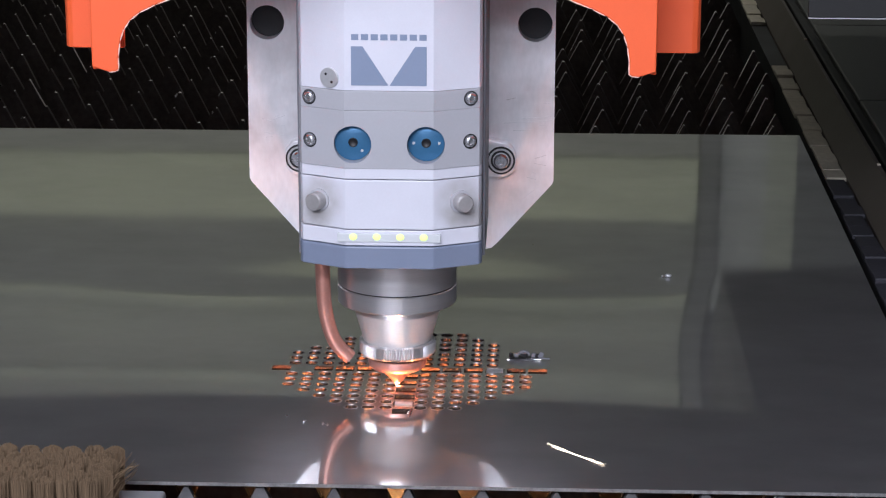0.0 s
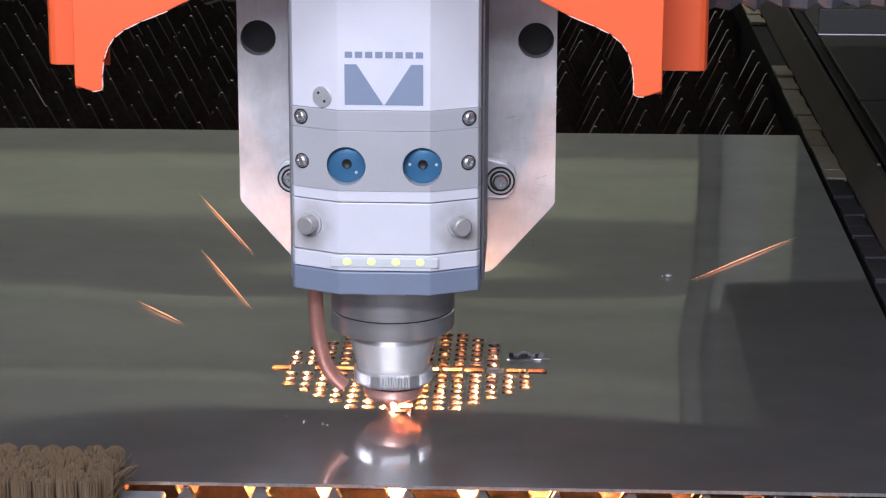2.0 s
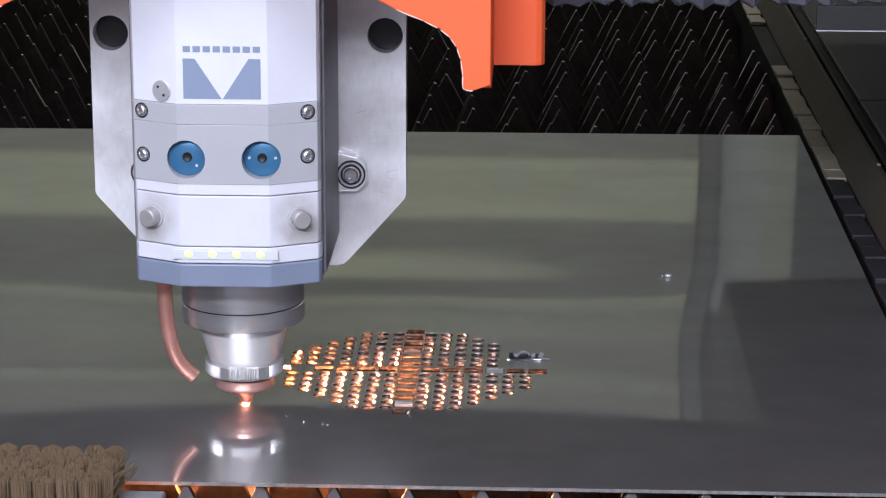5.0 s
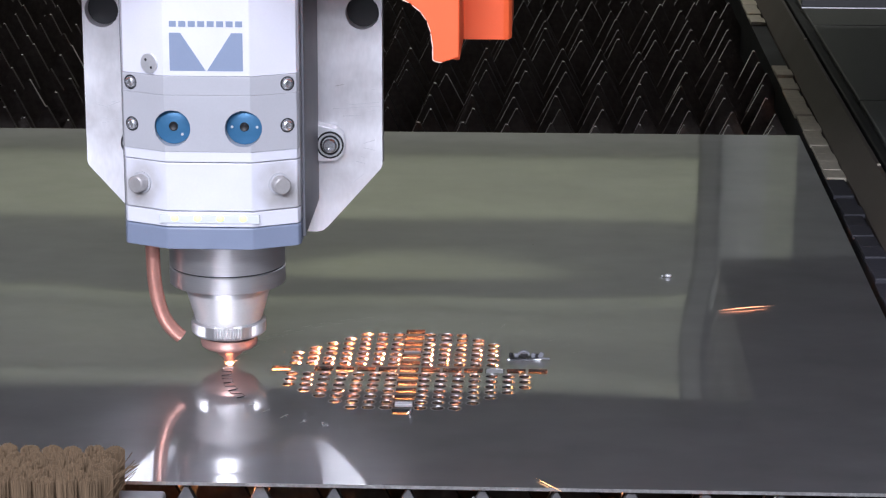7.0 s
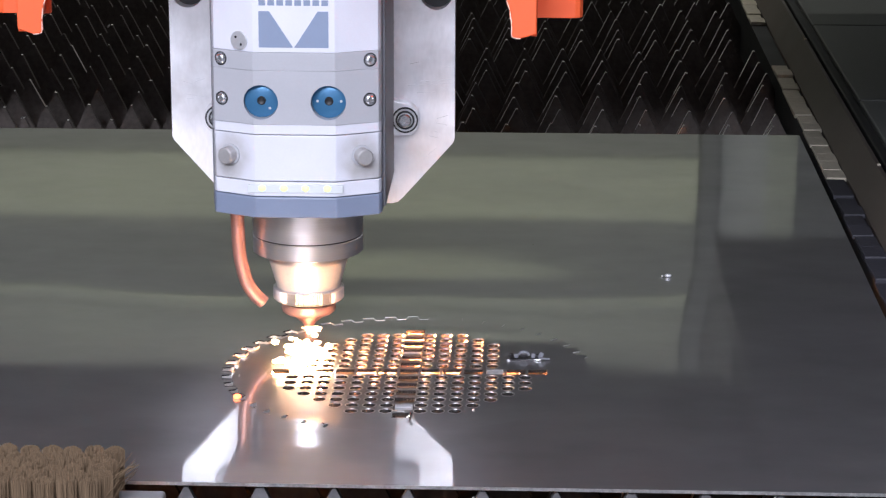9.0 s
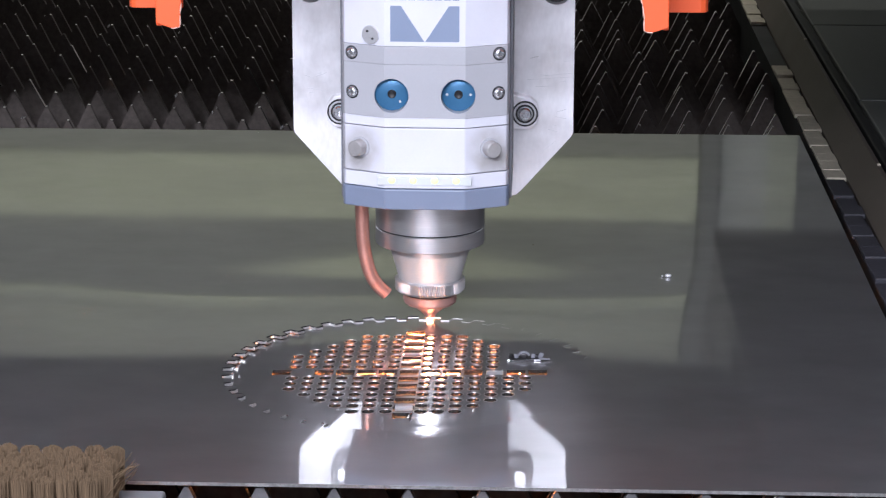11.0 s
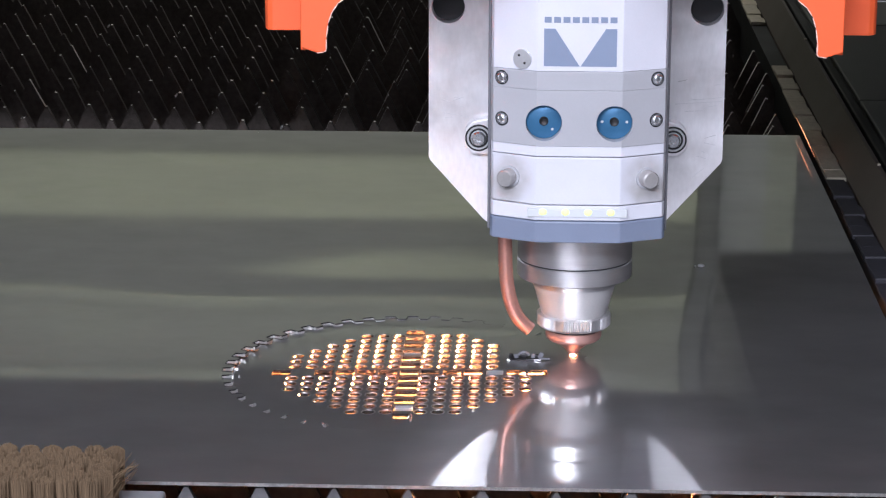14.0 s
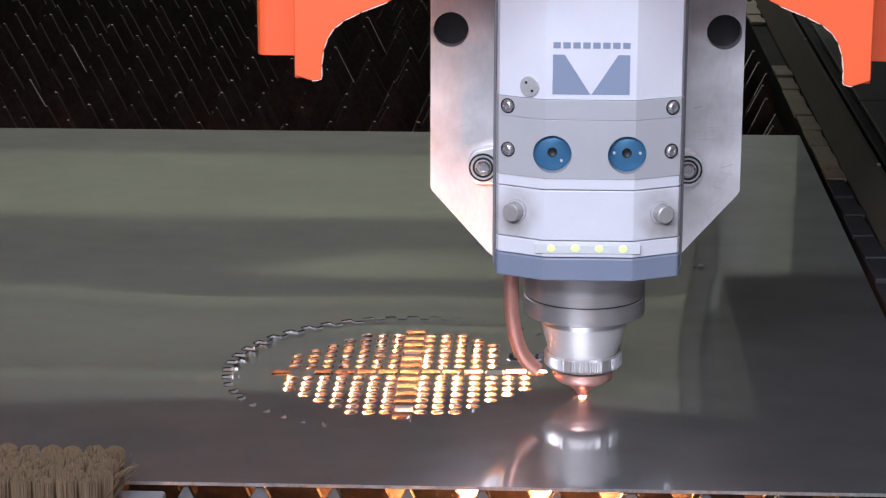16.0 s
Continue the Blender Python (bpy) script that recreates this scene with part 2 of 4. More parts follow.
def part(name, bm, material, parent, label="", smooth=False):
    ob = new(name, mesh(name, bm, material, smooth))
    ob.parent = parent
    if label:
        ob["label"] = label
    return ob


def thing(name, bm, material, label, category, group="", kind="", smooth=False):
    return tagged(new(name, mesh(name, bm, material, smooth)), label, category, group, kind)


def root(name, label, category, group="", kind="", at=(0, 0, 0)):
    ob = new(name)
    ob.location = at
    ob.empty_display_size = 0.02
    return tagged(ob, label, category, group, kind)


def box(bm, x0, x1, y0, y1, z0, z1, bevel=0.0):
    vs = bmesh.ops.create_cube(bm, size=1.0)["verts"]
    bmesh.ops.scale(bm, vec=(x1 - x0, y1 - y0, z1 - z0), verts=vs)
    bmesh.ops.translate(bm, vec=((x0 + x1) / 2, (y0 + y1) / 2, (z0 + z1) / 2), verts=vs)
    if bevel:
        es = list({e for v in vs for e in v.link_edges})
        bmesh.ops.bevel(bm, geom=es, offset=bevel, segments=2, affect="EDGES", profile=0.5)
    return bm


def boxed(*a, bevel=0.0):
    return box(bmesh.new(), *a, bevel=bevel)


def lathe(profile, n=64, knurl=None):
    """Turn (z, r) pairs round the z axis; knurl(i, n) scales the radius."""
    bm = bmesh.new()
    rings = []
    for z, r in profile:
        ring = []
        for i in range(n):
            a = 2 * math.pi * i / n
            q = r * (knurl(i, n) if knurl else 1)
            ring.append(bm.verts.new((q * math.cos(a), q * math.sin(a), z)))
        rings.append(ring)
    for a, b in zip(rings, rings[1:]):
        for i in range(n):
            bm.faces.new((a[i], a[(i + 1) % n], b[(i + 1) % n], b[i]))
    bm.faces.new(rings[0])
    bm.faces.new(rings[-1])
    return bm


def turned(bm, m):
    bmesh.ops.transform(bm, matrix=m, verts=bm.verts)
    return bm


def tube(points, r, n=14, closed_end=True):
    bm = bmesh.new()
    pts = [Vector(p) for p in points]
    rings = []
    for i, p in enumerate(pts):
        d = (pts[min(i + 1, len(pts) - 1)] - pts[max(i - 1, 0)]).normalized()
        u = d.cross(Vector((0, 1, 0.01))).normalized()
        v = d.cross(u)
        rr = r[i] if isinstance(r, (list, tuple)) else r
        rings.append([bm.verts.new(p + rr * (math.cos(2 * math.pi * k / n) * u + math.sin(2 * math.pi * k / n) * v)) for k in range(n)])
    for a, b in zip(rings, rings[1:]):
        for k in range(n):
            bm.faces.new((a[k], a[(k + 1) % n], b[(k + 1) % n], b[k]))
    if closed_end:
        bm.faces.new(rings[0])
        bm.faces.new(rings[-1])
    return bm


def spline(points, steps):
    """A smooth line through points."""
    p = [Vector(q) for q in points]
    p = [2 * p[0] - p[1]] + p + [2 * p[-1] - p[-2]]
    out = []
    for i in range(1, len(p) - 2):
        for s in range(steps):
            t = s / steps
            a, b, c, d = p[i - 1:i + 3]
            out.append(0.5 * (2 * b + (c - a) * t + (2 * a - 5 * b + 4 * c - d) * t * t + (3 * b - a - 3 * c + d) * t ** 3))
    return out + [p[-2]]


def slab(outline, holes, depth):
    """A flat plate in the xy plane from z = 0 down to -depth, with true holes."""
    bm = bmesh.new()
    loops = []
    for loop in [outline, *holes]:
        vs = [bm.verts.new((x, y, 0)) for x, y in loop]
        loops.append(vs)
        for a, b in zip(vs, vs[1:] + vs[:1]):
            bm.edges.new((a, b))
    bmesh.ops.triangle_fill(bm, use_beauty=True, edges=bm.edges[:], normal=(0, 0, 1))
    top = bm.faces[:]
    low = {v: bm.verts.new((v.co.x, v.co.y, -depth)) for v in bm.verts[:]}
    for f in top:
        bm.faces.new([low[v] for v in reversed(f.verts)])
    for vs in loops:
        for a, b in zip(vs, vs[1:] + vs[:1]):
            bm.faces.new((a, b, low[b], low[a]))
    return bm


def disc(cx, cy, r, n=20):
    return [(cx + r * math.cos(2 * math.pi * i / n), cy + r * math.sin(2 * math.pi * i / n)) for i in range(n)]


def prism(outline, z0, z1, bevel=0.0):
    bm = bmesh.new()
    lo = [bm.verts.new((x, y, z0)) for x, y in outline]
    hi = [bm.verts.new((x, y, z1)) for x, y in outline]
    bm.faces.new(lo[::-1])
    bm.faces.new(hi)
    n = len(outline)
    for i in range(n):
        bm.faces.new((lo[i], lo[(i + 1) % n], hi[(i + 1) % n], hi[i]))
    if bevel:
        bmesh.ops.bevel(bm, geom=bm.edges[:], offset=bevel, segments=2, affect="EDGES", profile=0.5)
    return bm


FRONT = pose(0, 0, 0, 90, 0, 0)      # turns the xy plane upright, its top face towards the camera


# ---- the cabin ----
def cabin():
    floor = thing("floor", boxed(-2.6, 1.2, -0.7, 4.6, -0.86, -0.8), SHOP_FLOOR, "grey concrete workshop floor under the machine", "floor", kind="structure")
    thing("wall_front", boxed(-2.6, 1.2, -0.75, -0.7, -0.8, 1.8), SHOP_WALL, "pale grey workshop wall facing the machine", "wall", kind="structure")
    thing("wall_west", boxed(-2.65, -2.6, -0.7, 4.6, -0.8, 1.8), WALL_DARK, "dark green painted side wall", "wall", kind="structure")
    thing("wall_east", boxed(0.95, 1.0, -0.7, 4.6, -0.8, 1.8), CHARCOAL, "charcoal painted side wall", "wall", kind="structure")
    thing("ceiling", boxed(-2.65, 1.2, -0.75, 4.6, 1.8, 1.85), CHARCOAL, "dark cabin ceiling", "ceiling", kind="structure")
    wall = root("wall_north", "pale green back wall, its bands of light and shade put in colour", "wall", kind="structure", at=(0, 4.3, 0))
    # graded tones stand in for the light bands that the sheet mirrors
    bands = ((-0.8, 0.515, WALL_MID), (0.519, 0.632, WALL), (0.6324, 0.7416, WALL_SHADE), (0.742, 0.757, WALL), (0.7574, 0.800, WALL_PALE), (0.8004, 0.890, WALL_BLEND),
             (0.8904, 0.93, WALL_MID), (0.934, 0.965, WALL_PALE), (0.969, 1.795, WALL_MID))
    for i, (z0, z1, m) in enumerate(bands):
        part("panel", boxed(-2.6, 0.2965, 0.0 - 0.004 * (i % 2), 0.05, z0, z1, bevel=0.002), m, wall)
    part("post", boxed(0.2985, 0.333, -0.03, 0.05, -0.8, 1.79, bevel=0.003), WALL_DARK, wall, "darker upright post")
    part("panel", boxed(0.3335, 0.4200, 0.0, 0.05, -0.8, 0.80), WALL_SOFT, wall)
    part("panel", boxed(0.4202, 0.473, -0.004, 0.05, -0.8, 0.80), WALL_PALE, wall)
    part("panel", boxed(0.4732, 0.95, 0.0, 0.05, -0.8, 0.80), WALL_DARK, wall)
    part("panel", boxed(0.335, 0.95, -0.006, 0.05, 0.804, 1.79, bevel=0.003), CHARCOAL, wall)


# ---- the cutting bed ----
SLAT_STEP, TOOTH = 0.0633, 0.0412


def slat_mesh(x0, x1, shift, rough, worn=0.0):
    """One upright steel slat with pointed teeth, worn unevenly."""
    bm = bmesh.new()
    n = int((x1 - x0) / TOOTH)
    line = []
    for k in range(n + 1):
        cx = x0 + shift + k * TOOTH
        tip = -0.0022 - worn - (abs(rough.gauss(0, 0.0018)) if rough.random() < 0.5 else 0)
        w = rough.uniform(0.0005, 0.0014)
        low = -0.043 + rough.uniform(-0.002, 0.002)
        k1 = rough.uniform(0.45, 0.75)       # how far down the lit flank is worn and painted bright
        line += [(cx - TOOTH / 2, low), (cx - w - (TOOTH / 2 - w) * k1, tip + (low - tip) * k1), (cx - w, tip), (cx + w, tip - rough.uniform(0, 0.0008))]
    line.append((x0 + shift + (n + 0.5) * TOOTH, -0.043))
    fr = [[bm.verts.new((x, y, z)) for x, z in line] for y in (-0.0026, 0.0026)]
    lo = [[bm.verts.new((x, y, -0.10)) for x, z in line] for y in (-0.0026, 0.0026)]
    for i in range(len(line) - 1):
        bm.faces.new((fr[0][i], fr[0][i + 1], lo[0][i + 1], lo[0][i]))
        bm.faces.new((fr[1][i + 1], fr[1][i], lo[1][i], lo[1][i + 1]))
        # left flank and tip coloured as lit, right flank blackened as unlit
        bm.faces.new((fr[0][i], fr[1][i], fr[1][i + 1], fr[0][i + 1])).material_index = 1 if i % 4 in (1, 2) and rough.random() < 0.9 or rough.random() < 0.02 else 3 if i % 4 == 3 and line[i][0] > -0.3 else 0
        bm.faces.new((lo[0][i + 1], lo[1][i + 1], lo[1][i], lo[0][i]))
    # small bright lumps added as glints on the teeth
    for k in range(n + 1):
        if rough.random() < 0.20:
            m = Matrix.Translation((x0 + shift + k * TOOTH - rough.uniform(0.0, 0.007), -0.001, rough.uniform(-0.014, -0.001)))
            lump = bmesh.ops.create_icosphere(bm, subdivisions=1, radius=rough.uniform(0.0006, 0.0018), matrix=m @ Matrix.Rotation(rough.uniform(0.2, 0.7), 4, "Y") @ Matrix.Diagonal((0.7, 1.0, 1.8, 1)))["verts"]
            for f in {f for v in lump for f in v.link_faces}:
                f.material_index = 2
    return bm


def bed():
    trough = root("cutting_bed", "soot-black cutting bed with rows of toothed steel slats", "machine bed", at=(0, 1.9, -0.8))
    part("base", boxed(-1.6, 0.26, -1.0, 1.9, 0.0, 0.30), BED, trough)
    for x in (-1.55, -0.72, 0.195):
        part("slat_bearer", boxed(x, x + 0.03, -0.95, 1.85, 0.30, 0.70), BED, trough)
    part("front_plate", boxed(-1.6, 0.26, -0.98, -0.95, 0.30, 0.70), BED, trough)
    part("back_plate", boxed(-1.6, 0.26, 1.85, 1.88, 0.30, 0.73), BED, trough)
    rough = random.Random(4)
    y, i = 1.0703, 0
    while y < 3.6:
        shift = 0.0 if i == 3 else rough.uniform(-0.018, 0.018)
        x0 = -0.1919 - 24 * TOOTH if y < 1.3 else -0.1919 - 30 * TOOTH
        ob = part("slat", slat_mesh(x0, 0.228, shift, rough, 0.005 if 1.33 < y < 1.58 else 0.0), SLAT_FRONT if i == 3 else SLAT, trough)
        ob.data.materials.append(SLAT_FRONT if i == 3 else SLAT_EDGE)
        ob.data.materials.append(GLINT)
        ob.data.materials.append(FLANK_SHADE)
        ob.location = (0, y - 1.9, 0.8)
        y += SLAT_STEP
        i += 1


def slat_rests():
    """Notched cream blocks along the bed's edge, between the slat ends."""
    rough = random.Random(9)
    rest = root("slat_rest", "cream notched rest blocks along the bed edge, dark blue-grey near the sheet", "slat rest", at=(0.253, 1.2, 0))
    part("bearer", boxed(-0.008, 0.0090, 0.0, 2.3, -0.10, -0.0042), RAIL_DARK, rest)
    y = 1.30
    while y < 3.4:
        if not 2.48 < y + 0.03 < 2.76:
            dx = rough.uniform(-0.0012, 0.0012)
            bm = boxed(-0.0085 + dx, 0.0085 + dx, y - 1.2 + 0.0015, y - 1.2 + 0.0295, -0.004, rough.uniform(-0.0008, 0.0012), bevel=0.0008)
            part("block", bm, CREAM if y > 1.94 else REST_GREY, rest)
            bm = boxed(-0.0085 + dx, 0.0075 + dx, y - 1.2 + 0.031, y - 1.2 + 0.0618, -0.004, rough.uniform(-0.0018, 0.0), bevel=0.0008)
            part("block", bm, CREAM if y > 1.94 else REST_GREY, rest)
        y += SLAT_STEP


def side_rail():
    rail = root("side_rail", "dark brown-grey machine side rail with a black groove", "machine rail", at=(0.28, 1.0, -0.8))
    part("rail_top", turned(prism([(-0.0175, 0.0), (-0.0175, 0.799), (-0.0025, 0.826), (0.0005, 0.826), (0.0005, 0.0)], -2.6, 0.0), FRONT), RAIL, rail)
    part("groove", boxed(0.001, 0.006, 0.0, 2.6, 0.0, 0.815), RAIL_DARK, rail)
    part("outer_rail", boxed(0.0065, 0.0165, 0.0, 2.6, 0.0, 0.822, bevel=0.002), RAIL_DARK, rail, "black inner face of the rail")
    for y in (0.35, 0.93, 1.5):
        part("joint", boxed(-0.0024, 0.0004, y, y + 0.004, 0.8262, 0.8272), CREAM, rail)
    cover = root("side_cover", "grey-green sheet-metal side cover beside the rail", "machine cover", at=(0.2975, 1.0, -0.8))
    part("body", boxed(0.0, 0.6525, 0.0, 3.25, 0.0, 0.819), TRAY, cover)
    y = 0.0
    while y < 3.2:
        part("cover_panel", boxed(0.0, 0.6525, y, y + 0.398, 0.8192, 0.824, bevel=0.0015), TRAY, cover)
        y += 0.402


# ---- the sheet and what has been cut in it ----
CX, CY, PITCH_H = -0.0784, 1.4585, 0.0105
SX0, SX1, SY0, SY1 = -1.25, 0.2388, 1.2525, 2.1535


def cross_cells():
    step = 0.01355
    cells = [(CX + k * step, CY, 0.0059, 0.0046) for k in range(-6, 7) if k != -5]
    cells += [(CX, CY + k * step, 0.0061, 0.0046) for k in range(-6, 7) if k != 0]
    return cells


def round_holes():
    out = []
    for i in range(-7, 8):
        for j in range(-7, 8):
            if i == 0 or j == 0 or i * i + j * j > 58.5:
                continue
            if i >= 6 and j > 0:
                continue
            out.append((CX + i * PITCH_H, CY + j * PITCH_H + (0.0006 if j > 0 else -0.0006)))
    return out


# the toothed rim that the head cuts as it goes round
TEETH, RIM_Y = 48, 1.4565


def kerf_point(a):
    """The rim at angle a (degrees): square teeth on a circle."""
    p = (a / (360 / TEETH)) % 1.0
    r = 0.1182 if p < 0.46 else (0.1182 - 0.0062 * (p - 0.46) / 0.08 if p < 0.54 else (0.1120 if p < 0.94 else 0.1120 + 0.0062 * (p - 0.94) / 0.06))
    return Vector((CX + r * math.cos(radians(a)), RIM_Y + r * math.sin(radians(a)), 0))


def rim_loop():
    step = 360 / TEETH
    loop = []
    for k in range(TEETH):
        for q in (0.0, 0.23, 0.459, 0.541, 0.74, 0.939):
            a = (k + q) * step
            if 15 < a < 250:
                loop.append(tuple(kerf_point(a)[:2]))
            else:       # not reached by the cut
                loop.append((CX + 0.115 * math.cos(radians(a)), RIM_Y + 0.115 * math.sin(radians(a))))
    return loop


def sheet_metal(name, bm, label, category):
    bm.normal_update()
    for f in bm.faces:
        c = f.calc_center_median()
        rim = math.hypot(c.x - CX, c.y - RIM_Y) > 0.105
        # hole walls take the shaded copy, rim and front edge the lit one
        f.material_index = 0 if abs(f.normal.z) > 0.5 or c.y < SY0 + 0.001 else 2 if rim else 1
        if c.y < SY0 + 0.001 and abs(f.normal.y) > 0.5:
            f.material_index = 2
    ob = thing(name, bm, STEEL_SHEET, label, category)
    ob.data.materials.append(CUT_WALL)
    ob.data.materials.append(RIM_WALL)
    return ob


def steel_sheet():
    outline = [(SX0, SY0), (SX1, SY0), (SX1, SY1 + 0.0055), (SX0, SY1 - 0.0065)]
    return sheet_metal("steel_sheet", slab(outline, [rim_loop()], 0.002), "bright stainless steel sheet with a toothed round opening being cut", "steel sheet")


def perforated_disc():
    """The part that comes loose as the rim is cut; it sags at its cut side."""
    holes = [disc(x, y, 0.0039, 18) for x, y in round_holes()]
    holes += [[(x - w, y - d), (x + w, y - d), (x + w, y + d), (x - w, y + d)] for x, y, w, d in cross_cells()]
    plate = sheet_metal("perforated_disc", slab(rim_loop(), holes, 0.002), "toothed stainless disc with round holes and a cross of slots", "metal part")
    rough = random.Random(17)
    lips = []
    for _ in range(5):
        bm, n = bmesh.new(), 16
        rows = []
        for r, z in ((0.00385, -0.0003), (0.00405, 0.00022), (0.0045, 0.00001)):
            rows.append([bm.verts.new((r * math.cos(6.2832 * i / n), r * math.sin(6.2832 * i / n), z * rough.uniform(0.4, 1.6))) for i in range(n)])
        for lo, hi in zip(rows, rows[1:]):
            for i in range(n):
                bm.faces.new((lo[i], lo[(i + 1) % n], hi[(i + 1) % n], hi[i]))
        lips.append(mesh("burr", bm, BURR, True))
    for x, y in round_holes():
        lip = new("burr", rough.choice(lips))
        lip.parent = plate
        lip.location = (x, y, 0)
        lip.rotation_euler.z = rough.uniform(0, 6.28)
    return plate


LOOSE = []      # what lies on the disc and sags with it


def scraps():
    """Cut-out slugs that hang in their openings, and curled scrap on the sheet."""
    for x, y, tilt, d in ((CX, CY + 3 * 0.01355 - 0.005, 10, 0.0034), (CX, CY - 5 * 0.01355 + 0.004, 8, 0.0022), (CX + 4 * 0.01355, CY, -1, 0.0043)):
        ob = thing("slug", boxed(-0.0054, 0.0054, -d, d, -0.001, 0.001, bevel=0.0002), SATIN,
                   "small bright rectangular steel slug tipped in its opening", "metal slug", "slugs left in the sheet")
        ob.matrix_world = pose(x, y, -0.0012, tilt, 0, 0)
        LOOSE.append(ob)
    bm = tube(spline([(0, 0, 0.0008), (0.0014, 0.001, 0.0022), (0.0024, -0.0012, 0.0038), (0.0020, -0.0042, 0.0012), (0.0026, -0.0058, 0.0007)], 5), 0.0007, 8)
    thing("curled_scrap", bm, BRIGHT, "bright curl of scrap metal lying on the sheet", "metal scrap", smooth=True).matrix_world = pose(-0.0750, 1.3705, 0)
    LOOSE.append(bpy.data.objects["curled_scrap"])
    # the crumpled cut-out with a toothed rim
    cut = root("tipped_cutout", "small tipped cut-out with toothed rim standing in the sheet", "metal cut-out", at=(-0.0050, 1.484, 0))
    cut.matrix_world = pose(-0.0050, 1.484, 0)
    LOOSE.append(cut)
    part("bar", turned(boxed(-0.0118, 0.0100, -0.0005, 0.0005, 0.0002, 0.0010, bevel=0.0002), pose(0, -0.0030, 0, 0, -1, -1)), SCREW, cut)
    # solid dark slab stands in for the shade under the cut-out
    part("shadow_gap", boxed(-0.0100, 0.0085, -0.0036, 0.004, 0.0001, 0.0010), KERF, cut, "dark slab for the shaded gap under the cut-out")
    arch = [(0.0038 * math.cos(math.pi * k / 14), 0.0031 * math.sin(math.pi * k / 14)) for k in range(15)]
    arch += [(0.0026 * math.cos(math.pi * k / 14), 0.0019 * math.sin(math.pi * k / 14)) for k in range(14, -1, -1)]
    part("arch", turned(slab(arch, [], 0.0022), pose(-0.0010, 0.0010, 0.0022, 0, 2, 0) @ FRONT), SIDE_GREY, cut)
    # solid dark block stands in for the shade under the arch
    part("hollow", boxed(-0.0034, 0.0014, 0.0008, 0.0036, 0.0004, 0.0040, bevel=0.0008), KERF, cut, "dark block for the shade inside the arch")
    for x, h, m in ((-0.0095, 0.0040, KERF), (-0.0060, 0.0037, SIDE_GREY), (0.0048, 0.0040, SIDE_GREY), (0.0072, 0.0034, KERF)):
        part("tooth", turned(boxed(-0.0014, 0.0014, -0.0012, 0.0012, 0.0008, h, bevel=0.0007), pose(x, 0.0005, 0, 0, 4, 10)), m, cut, "rim tooth")
    part("splinter", turned(boxed(-0.002, 0.0050, -0.0006, 0.0006, 0.0, 0.0012, bevel=0.0003), pose(0.0106, -0.003, 0.0010, 0, 8, 16)), SIDE_GREY, cut)
    part("ear", turned(boxed(-0.0016, 0.0014, -0.0008, 0.0008, 0.0, 0.0040, bevel=0.0006), pose(0.0092, -0.001, 0.0012, 0, 24, 0)), SIDE_GREY, cut)
    rough = random.Random(12)
    for x, y in ((-0.1240, 1.3518), (-0.1212, 1.3492), (-0.1352, 1.3560), (-0.1465, 1.3650)):
        bm = bmesh.new()
        bmesh.ops.create_icosphere(bm, subdivisions=2, radius=0.0009)
        for v in bm.verts:
            v.co *= rough.uniform(0.75, 1.2)
            v.co.z *= 0.6
        bmesh.ops.translate(bm, vec=(0, 0, 0.0005), verts=bm.verts)
        thing("spatter_drop", bm, BRIGHT, "frozen drop of bright metal spatter", "metal spatter", "spatter drops on the sheet", smooth=True).location = (x, y, 0)


def spatter_bead():
    bead = root("spatter_bead", "small loose bead of bright metal spatter", "metal bead", at=(0.0963, 1.6808, 0))
    bm = bmesh.new()
    bmesh.ops.create_icosphere(bm, subdivisions=3, radius=0.0017)
    bmesh.ops.scale(bm, vec=(1.5, 1, 0.8), verts=bm.verts)
    bmesh.ops.translate(bm, vec=(0, 0, 0.0013), verts=bm.verts)
    part("bead", bm, SLUG, bead, smooth=True)
    bm = bmesh.new()
    bmesh.ops.create_icosphere(bm, subdivisions=2, radius=0.0008)
    bmesh.ops.translate(bm, vec=(-0.0042, 0.0006, 0.0007), verts=bm.verts)
    part("crumb", bm, SLUG, bead, smooth=True)
    return bead


# ---- the cutting head ----
FACE = [(-0.0515, -0.0635), (-0.0255, -0.0760), (0.0255, -0.0760), (0.0515, -0.0635), (0.0530, -0.0600), (0.0530, 0.0400), (-0.0530, 0.0400), (-0.0530, -0.0600)]


def face_y(x):
    return -0.0760 if abs(x) < 0.0255 else -0.0760 + (abs(x) - 0.0255) * 0.0125 / 0.026


def on_face(x, z, lift=0.0):
    """A frame on the head's front at (x, z): its z axis looks out of the face."""
    turn = 0 if abs(x) < 0.0255 else math.degrees(math.atan2(0.0125, 0.026)) * (1 if x > 0 else -1)
    return pose(x, face_y(x) - lift, z) @ pose(0, 0, 0, 0, 0, turn) @ FRONT


def bore_out(ob, bm, m):
    """Take a turned bore out of a part."""
    cutter = new("cutter", mesh("cutter", turned(bm, m), GREY))
    mod = ob.modifiers.new("bore", "BOOLEAN")
    mod.operation, mod.object, mod.solver = "DIFFERENCE", cutter, "EXACT"
    bpy.context.view_layer.update()
    done = bpy.data.meshes.new_from_object(ob.evaluated_get(bpy.context.evaluated_depsgraph_get()))
    ob.modifiers.clear()
    ob.data = done
    bpy.data.objects.remove(cutter)


